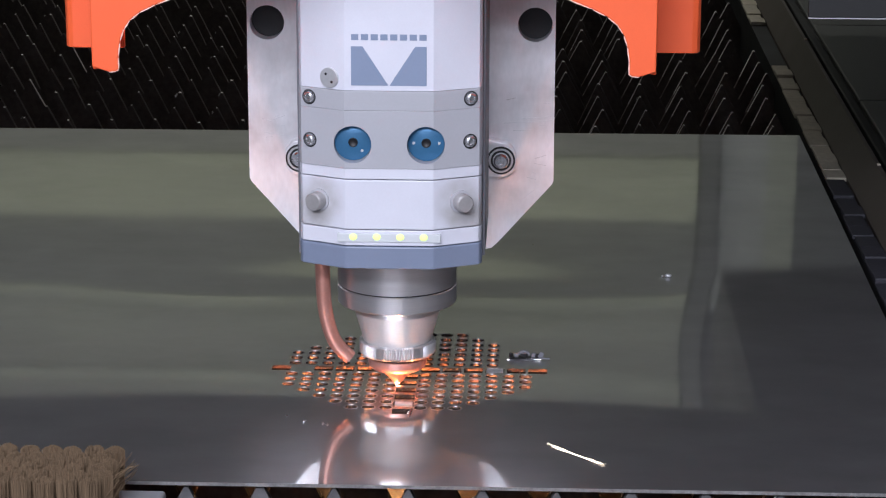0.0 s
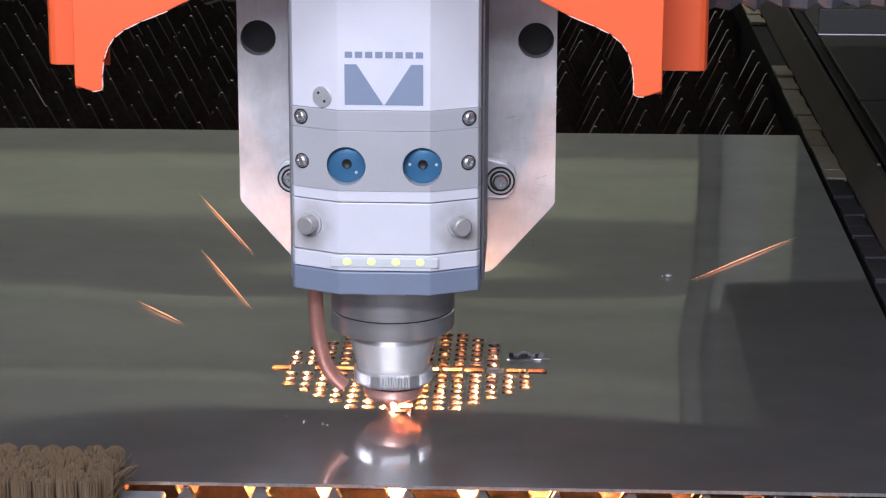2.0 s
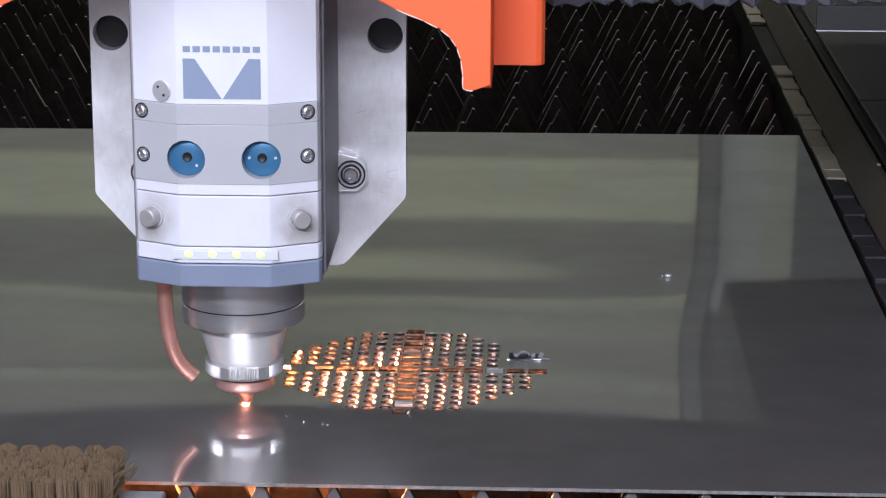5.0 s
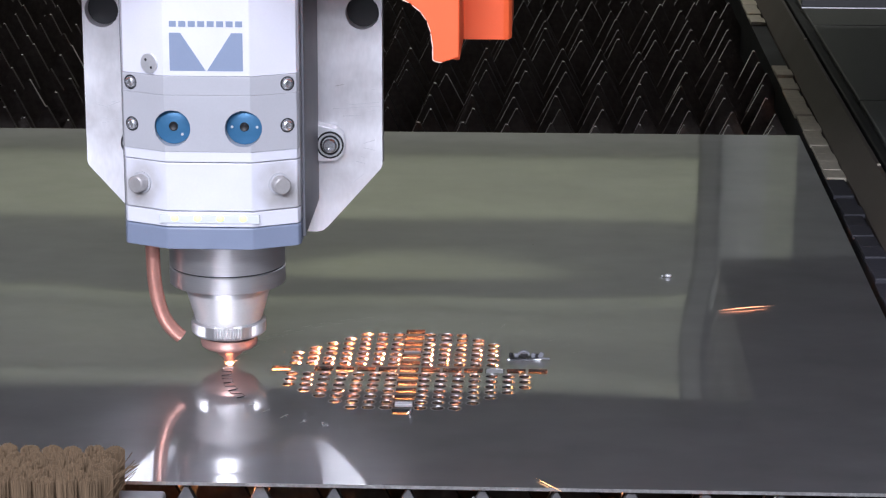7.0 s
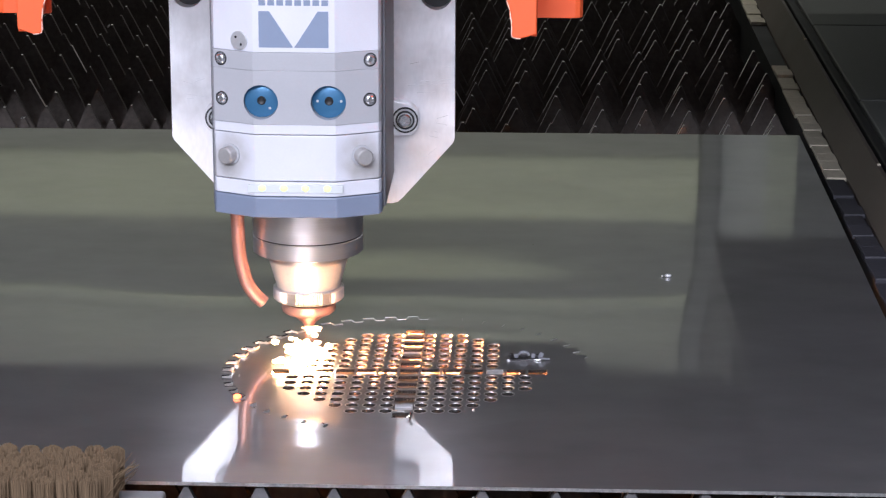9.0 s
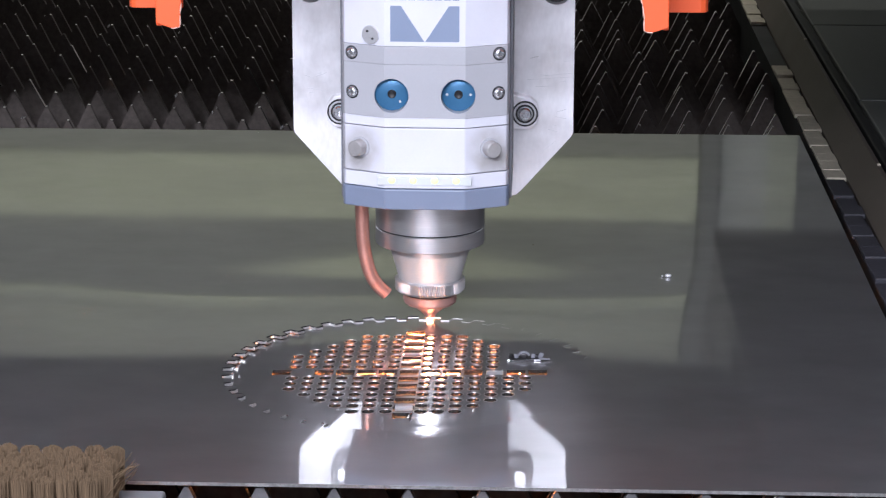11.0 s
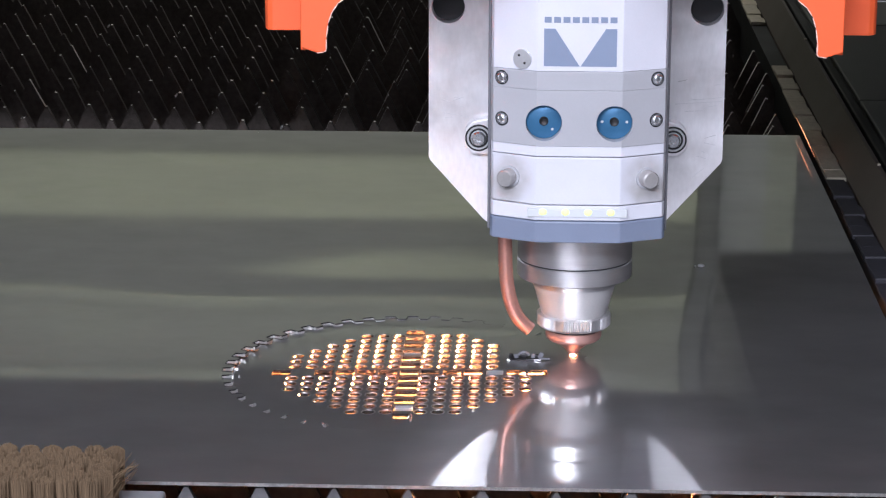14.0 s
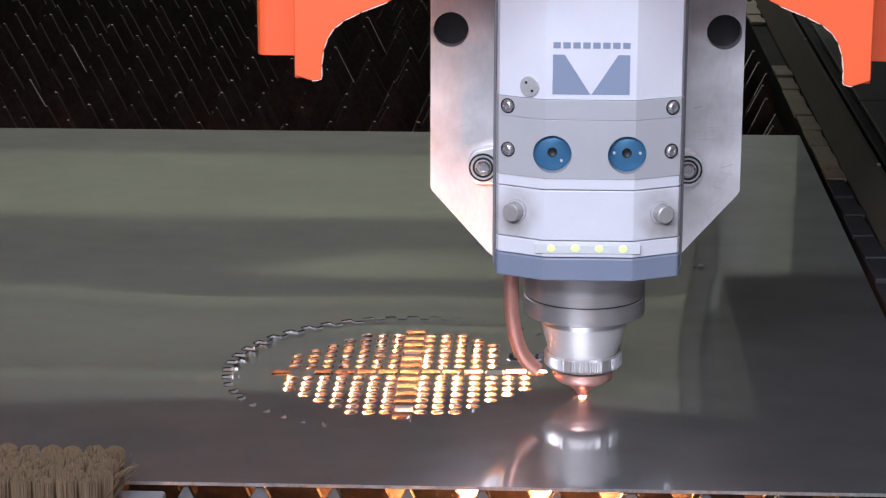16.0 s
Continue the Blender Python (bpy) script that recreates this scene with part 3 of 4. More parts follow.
def laser_head():
    head = root("laser_cutter", "white and grey laser cutting head with steel nozzle", "laser head")
    part("body_cap", prism(FACE, 0.2007, 0.36, 0.0003), WHITE, head, "white lacquered upper housing")
    part("lens_drawer", prism([(x * 1.004, y - 0.0012 if y < 0 else y) for x, y in FACE], 0.1893, 0.2006, 0.0003), GREY, head, "grey upper strip of the lens drawer")
    drawer = part("lens_drawer", prism([(x * 1.004, y - 0.0012 if y < 0 else y) for x, y in FACE], 0.1551, 0.1892, 0.0003), GREY, head, "grey lens drawer front")
    for sx in (-1, 1):
        bore_out(drawer, lathe([(-0.0080, 0.0109), (0.01, 0.0109)], 48), pose(sx * 0.0211, -0.0772, 0.1693) @ FRONT)
    part("band", prism([(x, y - 0.0006 if y < 0 else y) for x, y in FACE], 0.1489, 0.15505, 0.0003), WHITE, head)
    part("lower_body", prism(FACE, 0.1188, 0.1482, 0.0006), WHITE_GRIMY, head, "white lower housing with grime round the knobs")
    part("lamp_band", prism(FACE, 0.1090, 0.1182, 0.0005), WHITE, head)
    part("foot_block", prism([(x * 1.006, y - 0.0008 if y < 0 else y) for x, y in FACE], 0.0952, 0.1085, 0.0008), BLUE_GREY, head, "blue-grey foot block")
    part("core", boxed(-0.050, 0.050, -0.058, 0.039, 0.0955, 0.35), BLACK, head)
    part("side_cover", boxed(0.0532, 0.0550, -0.052, 0.039, 0.0975, 0.355, bevel=0.0006), SIDE_GREY, head, "dark grey side cover")
    part("side_cover", boxed(-0.0550, -0.0532, -0.052, 0.039, 0.0975, 0.355, bevel=0.0006), SIDE_GREY, head, "dark grey side cover")

    # the two blue plugs
    for sx, dots in ((-1, ((0.0052, -0.0048),)), (1, ((-0.0072, 0.0), (0.0076, 0.0)))):
        x = sx * 0.0211
        at = pose(x, -0.0736, 0.1693) @ FRONT
        plug = part("plug", turned(lathe([(-0.0039, 0.0107), (-0.0030, 0.0107), (-0.0027, 0.0102)], 40), at), BLUE, head, "blue anodised plug", True)
        part("socket", turned(lathe([(-0.0032, 0.0028), (-0.0024, 0.0028), (-0.0020, 0.0024), (-0.0026, 0.0015)], 20), at), BLACK, plug, "black socket", True)
        for dx, dz in dots:
            part("pin", turned(lathe([(-0.0032, 0.0009), (-0.0022, 0.0008)], 10), pose(x + dx, -0.0736, 0.1693 + dz) @ FRONT), SLUG, plug, "bright pin")
    # screws
    for x, z in ((-0.0466, 0.1951), (0.0466, 0.1951), (-0.0463, 0.1699), (0.0463, 0.1699)):
        screw = part("screw", turned(lathe([(-0.002, 0.0034), (0.0008, 0.0034), (0.0015, 0.0031), (0.0020, 0.0026), (0.0022, 0.0018), (0.0014, 0.0014)], 24), on_face(x, z, 0.0012)), SCREW, head, "hex socket screw", True)
        part("socket", turned(lathe([(0.0, 0.0018), (0.0009, 0.0018)], 6), on_face(x, z, 0.0012)), BLACK, screw)
        # flush black ring stands in for the shaded recess round the screw
        part("counterbore_shade", turned(lathe([(-0.002, 0.0044), (0.0003, 0.0044), (0.0003, 0.0036), (-0.002, 0.0036)], 24), on_face(x, z, 0.0012)), BLACK, screw)
    plug = part("round_plug", turned(lathe([(-0.002, 0.0060), (0.0008, 0.0060), (0.0012, 0.0056)], 28), on_face(-0.0342, 0.2073)), SATIN, head, "grey round plug with two pin holes", True)
    for d in (-1, 1):
        part("pin_hole", turned(lathe([(0.0, 0.0008), (0.0014, 0.0008)], 10), on_face(-0.0342 + d * 0.0017, 0.2073 - d * 0.0022)), BLACK, plug)
    # knobs on the lower housing
    for x in (-0.0412, 0.0408):
        knob = part("knob", turned(lathe([(-0.004, 0.0054), (0.0072, 0.0052), (0.0080, 0.0045)], 28), on_face(x, 0.1345)), KNOB, head, "dull grey steel knob", True)
        part("collar", turned(lathe([(-0.003, 0.0066), (0.0012, 0.0066)], 28), on_face(x, 0.1345)), GREY, knob, "", True)
    # lamp strip
    strip = part("lamp_strip", boxed(-0.0303, 0.0298, -0.0768, -0.070, 0.1114, 0.1164, bevel=0.0003), PALE, head, "pale strip with four small lamps")
    for k in range(4):
        bm = bmesh.new()
        bmesh.ops.create_icosphere(bm, subdivisions=2, radius=0.0021)
        bmesh.ops.scale(bm, vec=(1.15, 0.35, 1), verts=bm.verts)
        bmesh.ops.translate(bm, vec=(-0.0210 + 0.01365 * k, -0.0769, 0.1145), verts=bm.verts)
        part("indicator_lamp", bm, LED, strip, "lit yellow-green lamp", True)
    # printed badge: two plain wedges and a row of bars
    for s in (-1, 1):
        wedge = [(s * 0.0216, 0.2264), (s * 0.0150, 0.2264), (s * 0.0003, 0.2038), (s * 0.0216, 0.2038)]
        part("badge_wedge", turned(slab([(x, z) for x, z in wedge], [], 0.0008), pose(0, -0.0763, 0) @ FRONT), PRINT, head, "printed blue-grey wedge")
    for k in range(8):
        x = -0.0214 + k * 0.00555
        part("badge_bar", boxed(x, x + 0.0041, -0.0763, -0.0755, 0.2300, 0.2334), PRINT, head, "printed blue-grey bar")

    # mounting plate behind the body
    outline = [(-0.0955, 0.36), (-0.0955, 0.1200), (-0.0945, 0.1175), (-0.0602, 0.0790), (-0.0570, 0.0762), (-0.0530, 0.0750),
               (0.0530, 0.0750), (0.0570, 0.0760), (0.0602, 0.0788), (0.0945, 0.1175), (0.0955, 0.1200), (0.0955, 0.36)]
    bores = [disc(s * 0.083, 0.2185, 0.0107, 36) for s in (-1, 1)]
    plate = part("mounting_plate", turned(slab(outline, bores, 0.014), pose(0, 0.045, 0) @ FRONT), PLATE, head, "scratched milled aluminium mounting plate")
    for x, z, w, turn in ((0.0790, 0.1575, 0.0150, 4), (0.0830, 0.1600, 0.0110, 6), (0.0760, 0.1520, 0.0060, 2), (0.0800, 0.1110, 0.0050, 40), (-0.0780, 0.1480, 0.0080, -8)):
        part("scratch", turned(boxed(-w, w, -0.0002, 0.0002, -0.00012, 0.00012), pose(x, 0.0449, z, 0, -turn, 0)), SLUG, plate, "bright scratch")
    rough = random.Random(41)
    for _ in range(14):
        s = rough.choice((-1, 1))
        w = rough.uniform(0.0010, 0.0042)
        p = (s * rough.uniform(0.066, 0.091), 0.0449, rough.uniform(0.118, 0.175))
        part("scratch", turned(boxed(-w, w, -0.0002, 0.0002, -0.00014, 0.00014), pose(*p, 0, rough.uniform(-25, 25), 0)), rough.choice((SLUG, KNOB, SLUG)), plate, "fine scratch")
    for s in (-1, 1):
        # black disc paints the shade deep in the bore
        part("bore_shade", turned(lathe([(-0.0135, 0.0106), (-0.0105, 0.0106)], 36), pose(s * 0.083, 0.045, 0.2185) @ FRONT), BLACK, plate, "black disc for the shade in the bore")
        lug = part("lug", turned(prism([(-0.012, -0.011), (0.004, -0.0105), (0.0085, -0.006), (0.0095, 0.0), (0.0085, 0.006), (0.004, 0.0105), (-0.012, 0.014)], 0, 0.010, 0.0008),
                               pose(s * 0.0627, 0.045, 0.1350) @ (pose(0, 0, 0, 90, 0, 0) if s > 0 else pose(0, 0, 0, 90, 0, 180) @ pose(0, 0, 0, 180, 0, 0) @ pose(0, 0, 0, 180, 0, 0))), PLATE, plate, "mounting lug") if s > 0 else \
            part("lug", turned(prism([(0.012, -0.011), (-0.004, -0.0105), (-0.0085, -0.006), (-0.0095, 0.0), (-0.0085, 0.006), (-0.004, 0.0105), (0.012, 0.014)], 0, 0.010, 0.0008),
                               pose(s * 0.0627, 0.045, 0.1350) @ FRONT), PLATE, plate, "mounting lug")
        at = pose(s * 0.0627, 0.0345, 0.1350) @ FRONT
        part("bolt", turned(lathe([(-0.002, 0.0046), (0.0028, 0.0046), (0.0040, 0.0036), (0.0040, 0.0020), (0.0025, 0.0018)], 28), at), SCREW, lug, "hex socket bolt", True)
        part("washer", turned(lathe([(-0.002, 0.0076), (0.0008, 0.0076), (0.0008, 0.0068), (0.0002, 0.0066), (0.0002, 0.0052), (0.0009, 0.0050)], 32), at), SLUG, lug, "ringed washer", True)
        # two black rings draw the shade round the bolt and washer
        part("shadow_ring", turned(lathe([(-0.002, 0.0088), (0.0004, 0.0088), (0.0004, 0.0077), (-0.002, 0.0077)], 32), at), BLACK, lug, "black ring for the shade round the washer")
        part("inner_shade_ring", turned(lathe([(-0.002, 0.0064), (0.0006, 0.0064), (0.0006, 0.0050), (-0.002, 0.0050)], 32), at), BLACK, lug, "black ring for the shade inside the washer")
    part("slide_block", boxed(-0.075, 0.075, 0.0592, 0.075, 0.14, 0.36), SIDE_GREY, head, "dark slide block")

    # sensor body, cone, lock ring and nozzle
    part("sensor_collar", lathe([(0.0953, 0.0366), (0.0668, 0.0366), (0.0664, 0.0360)], 72), STEEL, head, "turned steel collar", True)
    part("collar_groove", lathe([(0.0666, 0.0357), (0.0655, 0.0357)], 72), BLACK, head)
    part("sensor_body", lathe([(0.0657, 0.0362), (0.0653, 0.0367), (0.0553, 0.0367), (0.0547, 0.0361), (0.0543, 0.0290), (0.0535, 0.0276), (0.0490, 0.0270)], 72), STEEL, head, "turned steel sensor body", True)
    part("cone", lathe([(0.0542, 0.0280), (0.0500, 0.0268), (0.0330, 0.0220), (0.0295, 0.0210), (0.0285, 0.0200)], 72), CONE, head, "satin steel cone", True)

    def knurl(i, n):
        k = (i * 360.0 / n) % 60
        return 1.0 - 0.012 * (k < 12) if (k < 14) else (1.0 if i % 2 else 0.968)

    ring = part("lock_ring", lathe([(0.0296, 0.0222), (0.0288, 0.0238), (0.0222, 0.0238), (0.0205, 0.0222)], 180, knurl), STEEL, head, "knurled steel lock ring")
    part("insulator", lathe([(0.0208, 0.0180), (0.0165, 0.0165)], 48), BLACK, head, "black insulator ring", True)
    part("nozzle", lathe([(0.0186, 0.0165), (0.0178, 0.0178), (0.0146, 0.0182), (0.0124, 0.0176), (0.0109, 0.0158), (0.0101, 0.0120), (0.0040, 0.0048), (0.0012, 0.0030)], 56), NOZZLE, head, "copper cutting nozzle", True)
    # gas tube
    path = spline([(-0.0444, -0.020, 0.0960), (-0.0442, -0.020, 0.078), (-0.0432, -0.020, 0.0560), (-0.0396, -0.020, 0.0390), (-0.0345, -0.019, 0.0290), (-0.0280, -0.018, 0.0222)], 6)
    blow = part("gas_tube", tube(path, 0.0045, 18), COPPER, head, "bent copper gas tube", True)
    end, way = path[-1], (path[-1] - path[-2]).normalized()
    part("tube_mouth", turned(lathe([(-0.001, 0.0033), (0.0004, 0.0033)], 16), Matrix.Translation(end) @ way.to_track_quat("Z", "Y").to_matrix().to_4x4()), BLACK, blow, "dark tube mouth")
    return head


# ---- the orange carriage hood and the gantry ----
def carriage():
    hood = root("carriage_hood", "bright orange powder-coated hood over the cutting head", "machine hood")
    c = -0.0063
    half = [(0.0, 0.305), (0.045, 0.2920), (0.0758 + 0.0063, 0.2735), (0.1053, 0.2619), (0.1199, 0.2561), (0.1287, 0.2517), (0.1345, 0.2470), (0.1378, 0.2420),
            (0.1400, 0.2355), (0.1412, 0.2270), (0.1412, 0.2200), (0.1425, 0.2188), (0.1465, 0.2183), (0.1560, 0.2212), (0.1565, 0.50)]
    outline = [(c + x, z) for x, z in half] + [(c - x, z) for x, z in reversed(half[1:])]
    front = part("front_panel", turned(slab(outline, [], 0.004), pose(0, -0.118, 0) @ FRONT), ORANGE, hood)
    bev = front.modifiers.new("edge", "BEVEL")
    bev.width, bev.segments, bev.limit_method = 0.0012, 2, "ANGLE"
    rough = random.Random(3)
    for s in (-1, 1):
        for (xa, za), (xb, zb) in zip(half[3:12], half[4:13]):
            p, q = Vector((c + s * xa, -0.1175, za - 0.0001)), Vector((c + s * xb, -0.1175, zb - 0.0001))
            k0, k1 = rough.uniform(-0.05, 0.15), rough.uniform(0.85, 1.05)
            part("worn_edge", tube([p.lerp(q, k0), p.lerp(q, (k0 + k1) / 2), p.lerp(q, k1)], [0.0003, 0.0005, 0.0003], 6), WORN_COAT, front, "coating worn white along the lower edge")
    for s in (-1, 1):
        x0, x1 = sorted((c + s * 0.1530, c + s * 0.1564))
        part("return_wall", boxed(x0, x1, -0.1138, -0.046, 0.2190, 0.50, bevel=0.0006), ORANGE, hood)
        plan = [(c + s * 0.1500, -0.0455), (c + s * 0.1800, -0.0460), (c + s * 0.1832, -0.0445), (c + s * 0.1850, -0.0405), (c + s * 0.1850, 0.06),
                (c + s * 0.1815, 0.06), (c + s * 0.1815, -0.0405), (c + s * 0.1500, -0.0415)]
        part("side_panel", prism(plan if s > 0 else plan[::-1], 0.2185, 0.50, 0.0006), ORANGE, hood)
    part("top_panel", boxed(c - 0.186, c + 0.186, -0.118, 0.06, 0.50, 0.504), ORANGE, hood)
    return hood


def gantry():
    beam = root("gantry_beam", "dark graphite gantry beam with pleated bellows", "gantry beam")
    part("beam", boxed(-1.5, 0.2105, 0.14, 0.874, 0.313, 0.62, bevel=0.004), BEAM, beam)
    part("end_carriage", boxed(0.2125, 0.45, 0.135, 1.22, 0.2515, 0.62, bevel=0.004), BEAM, beam, "long dark end carriage of the beam")
    rough = random.Random(21)

    def pleats(x0, x1):
        bm = bmesh.new()
        n = int((x1 - x0) / 0.0075)
        rows = []
        for k in range(n + 1):
            x = x0 + k * 0.0075 + rough.uniform(-0.0012, 0.0012)
            y = 0.055 + (0.012 if k % 2 else 0.0) + rough.uniform(-0.002, 0.002)
            sag = rough.uniform(-0.0025, 0.0025) + (0.0015 if k % 2 else 0)
            rows.append([bm.verts.new((x, y + 0.010, 0.2345 + sag)), bm.verts.new((x + rough.uniform(-0.001, 0.001), y, 0.237 + sag)),
                         bm.verts.new((x + rough.uniform(-0.002, 0.002), y + 0.001, 0.275)), bm.verts.new((x, y, 0.40)),
                         bm.verts.new((x, 0.13, 0.40)), bm.verts.new((x, 0.13, 0.2345 + sag))])
        for a, b in zip(rows, rows[1:]):
            for i in range(6):
                bm.faces.new((a[i], b[i], b[(i + 1) % 6], a[(i + 1) % 6]))
        bm.faces.new(rows[0])
        bm.faces.new(rows[-1][::-1])
        return bm

    part("bellows", pleats(-0.86, -0.02), BELLOWS, beam, "pleated dark bellows")
    part("bellows", pleats(-0.02, 0.325), BELLOWS, beam, "pleated dark bellows")
    clip = part("bracket", boxed(0.1610, 0.30, 0.003, 0.006, 0.2319, 0.246, bevel=0.0004), RAIL_DARK, beam, "dark sheet bracket with bright lower edge")
    part("bracket_edge", boxed(0.1610, 0.30, 0.0022, 0.0062, 0.2312, 0.2317), SATIN, clip, "bright worn edge")
    part("bracket_arm", boxed(0.29, 0.33, 0.003, 0.06, 0.2325, 0.30, bevel=0.001), BEAM, beam)
    return beam


# ---- the nozzle brush ----
def brush():
    b = root("nozzle_brush", "tan bristle nozzle-cleaning brush in a wooden block", "brush", at=(-0.27, 1.21, -0.8))
    part("holder", boxed(-0.14, 0.048, -0.030, 0.026, 0.0, 0.775, bevel=0.003), RAIL_DARK, b, "dark holder post")
    part("back", boxed(-0.14, 0.046, -0.029, 0.025, 0.7752, 0.787, bevel=0.002), WOOD, b, "wooden brush back")
    rough = random.Random(31)
    bm = bmesh.new()
    for r in range(6):
        for k in range(17):
            tx = -0.139 + k * 0.0118 + (0.0055 if r % 2 else 0) + rough.gauss(0, 0.0005)
            ty = -0.0245 + r * 0.0098 + rough.gauss(0, 0.0004)
            if tx > 0.044:
                continue
            crown = 0.8268 + rough.gauss(0, 0.0004)
            for _ in range(190):
                a, q = rough.uniform(0, 6.283), 0.0043 * math.sqrt(rough.random())
                x, y = tx + q * math.cos(a), ty + q * math.sin(a)
                ex = x + (x - tx) * 0.22 + rough.gauss(0, 0.0003)
                ey = y + (y - ty) * 0.22 + rough.gauss(0, 0.0003)
                top = crown + rough.gauss(0, 0.0003) - 120 * q * q
                w = 0.0002
                lo = [bm.verts.new((x + dx * w, y + dy * w, 0.7865)) for dx, dy in ((-1, -0.6), (1, -0.6), (0, 1))]
                hi = [bm.verts.new((ex + dx * w, ey + dy * w, top)) for dx, dy in ((-1, -0.6), (1, -0.6), (0, 1))]
                for i in range(3):
                    bm.faces.new((lo[i], lo[(i + 1) % 3], hi[(i + 1) % 3], hi[i]))
                bm.faces.new(hi)
    tag = part("bristles", bm, BRISTLE, b, "tufted tan bristles")
    tag["kind"] = "stuff"
    bm = bmesh.new()
    for k in range(26):
        y0 = rough.uniform(-0.020, 0.012)
        p0 = Vector((0.0455, y0, 0.806 + rough.uniform(0.0, 0.014)))
        p1 = p0 + Vector((rough.uniform(0.004, 0.015), rough.uniform(-0.004, 0.006), rough.uniform(0.006, 0.016)))
        bm2 = tube([p0, (p0 + p1) / 2 + Vector((0.001, 0, 0.001)), p1], 0.00022, 4)
        me = bpy.data.meshes.new("tmp")
        bm2.to_mesh(me)
        bm2.free()
        bm.from_mesh(me)
    part("stray_bristles", bm, BRISTLE, b, "stray bent bristles")["kind"] = "stuff"
    pad = thing("stop_pad", boxed(-0.235, -0.199, 1.212, 1.232, -0.03, 0.003, bevel=0.002), PAD, "worn grey plastic stop pad beside the brush", "stop pad")
    thing("stop_post", boxed(-0.218, -0.203, 1.214, 1.230, -0.8, -0.0302), RAIL_DARK, "dark post under the stop pad", "post")


# ---- fire ----
def laser_glow():
    g = root("laser_glow", "glowing orange cutting spot under the nozzle", "cutting spot")
    part("spot", lathe([(0.0052, 0.0006), (0.0036, 0.0012), (0.0012, 0.0021), (0.0003, 0.0013)], 16), HOT, g, "", True)
    return g


def hot_drop():
    d = root("hot_drop", "red-hot drop of melt on the sheet edge", "metal drop")
    bm = bmesh.new()
    bmesh.ops.create_icosphere(bm, subdivisions=2, radius=0.0022)
    bmesh.ops.scale(bm, vec=(1.2, 1.1, 0.8), verts=bm.verts)
    part("drop", bm, RED_HOT, d, "", True)
    return d


def ember_jet():
    """The thin steady stream of melt that leaves the cut downwards."""
    e = root("ember_jet", "thin glowing stream of melt below the sheet", "melt stream")
    part("stream", lathe([(-0.0045, 0.0008), (-0.010, 0.0026), (-0.030, 0.0034), (-0.056, 0.0008)], 12), EMBER, e, "", True)
    return e


def spark_jet():
    j = root("spark_jet", "jet of orange sparks falling below the sheet", "spark jet")
    rough = random.Random(5)
    bm = bmesh.new()
    for _ in range(110):
        a, s = rough.uniform(0, 6.283), abs(rough.gauss(0, 0.32))
        d = Vector((math.cos(a) * s, math.sin(a) * s, -1)).normalized()
        u = d.cross(Vector((1, 0.2, 0))).normalized()
        q = rough.uniform(0.0, 0.06)
        p0, p1 = d * q, d * (q + rough.uniform(0.02, 0.06))
        w = rough.uniform(0.0004, 0.0010)
        v = [bm.verts.new(p0 + Vector((0, 0, -0.006))), bm.verts.new((p0 + p1) / 2 + u * w + Vector((0, 0, -0.006))), bm.verts.new(p1 + Vector((0, 0, -0.006))), bm.verts.new((p0 + p1) / 2 - u * w + Vector((0, 0, -0.006))),
             bm.verts.new((p0 + p1) / 2 + d.cross(u) * w + Vector((0, 0, -0.006)))]
        for t in ((0, 1, 4), (1, 2, 4), (2, 3, 4), (3, 0, 4), (0, 3, 1), (1, 3, 2)):
            bm.faces.new([v[i] for i in t])
    part("spray", bm, JET, j)["kind"] = "stuff"
    part("core", lathe([(-0.0045, 0.0012), (-0.020, 0.0040), (-0.040, 0.0055), (-0.055, 0.0020)], 14), JET, j, "", True)
    return j


def flare():
    f = root("flare_glare", "glowing drops standing in for the flare's glare mirrored in the sheet", "melt flare")
    rough = random.Random(8)
    bm = bmesh.new()
    # drops set forward of the nozzle, where the sheet mirrors its glare
    for _ in range(90):
        r = rough.uniform(0.0008, 0.0022)
        m = Matrix.Translation((rough.gauss(0.004, 0.0075), rough.gauss(-0.062, 0.014), abs(rough.gauss(0, 0.003)) + r)) @ Matrix.Diagonal((rough.uniform(1, 2.4), rough.uniform(1, 2), 1, 1))
        bmesh.ops.create_icosphere(bm, subdivisions=1, radius=r, matrix=m)
    part("spray", bm, FLARE, f)["kind"] = "stuff"
    return f


def spark(length, material, bend=0.0, thick=0.00026):
    n = 8
    pts = [(length * (k / n - 0.5), 0, bend * (1 - (2 * k / n - 1) ** 2)) for k in range(n + 1)]
    rad = [thick * (0.25 + 0.75 * math.sin(math.pi * min(1, (k + 0.4) / n))) for k in range(n + 1)]
    s = root("flying_spark", "thin glowing spark streaking over the sheet", "spark", "flying sparks")
    part("streak", tube(pts, rad, 6), material, s, "", True)
    return s


# ---- kerf: the fine dark line behind the nozzle ----
def ribbon(bm, pts, mid, width, ends=0.5):
    n = len(pts) - 1
    rows = []
    for k, p in enumerate(pts):
        d = (pts[min(k + 1, n)] - pts[max(k - 1, 0)]).normalized()
        w = width / 2 * (1 if 0 < k < n else ends)
        u = Vector((-d.y, d.x, 0)) * w
        rows.append([bm.verts.new(p - mid + u), bm.verts.new(p - mid - u), bm.verts.new(p - mid - u - Vector((0, 0, 0.0008))), bm.verts.new(p - mid + u - Vector((0, 0, 0.0008)))])
    for a, b in zip(rows, rows[1:]):
        for i in range(4):
            bm.faces.new((a[i], b[i], b[(i + 1) % 4], a[(i + 1) % 4]))
    bm.faces.new(rows[0])
    bm.faces.new(rows[-1][::-1])


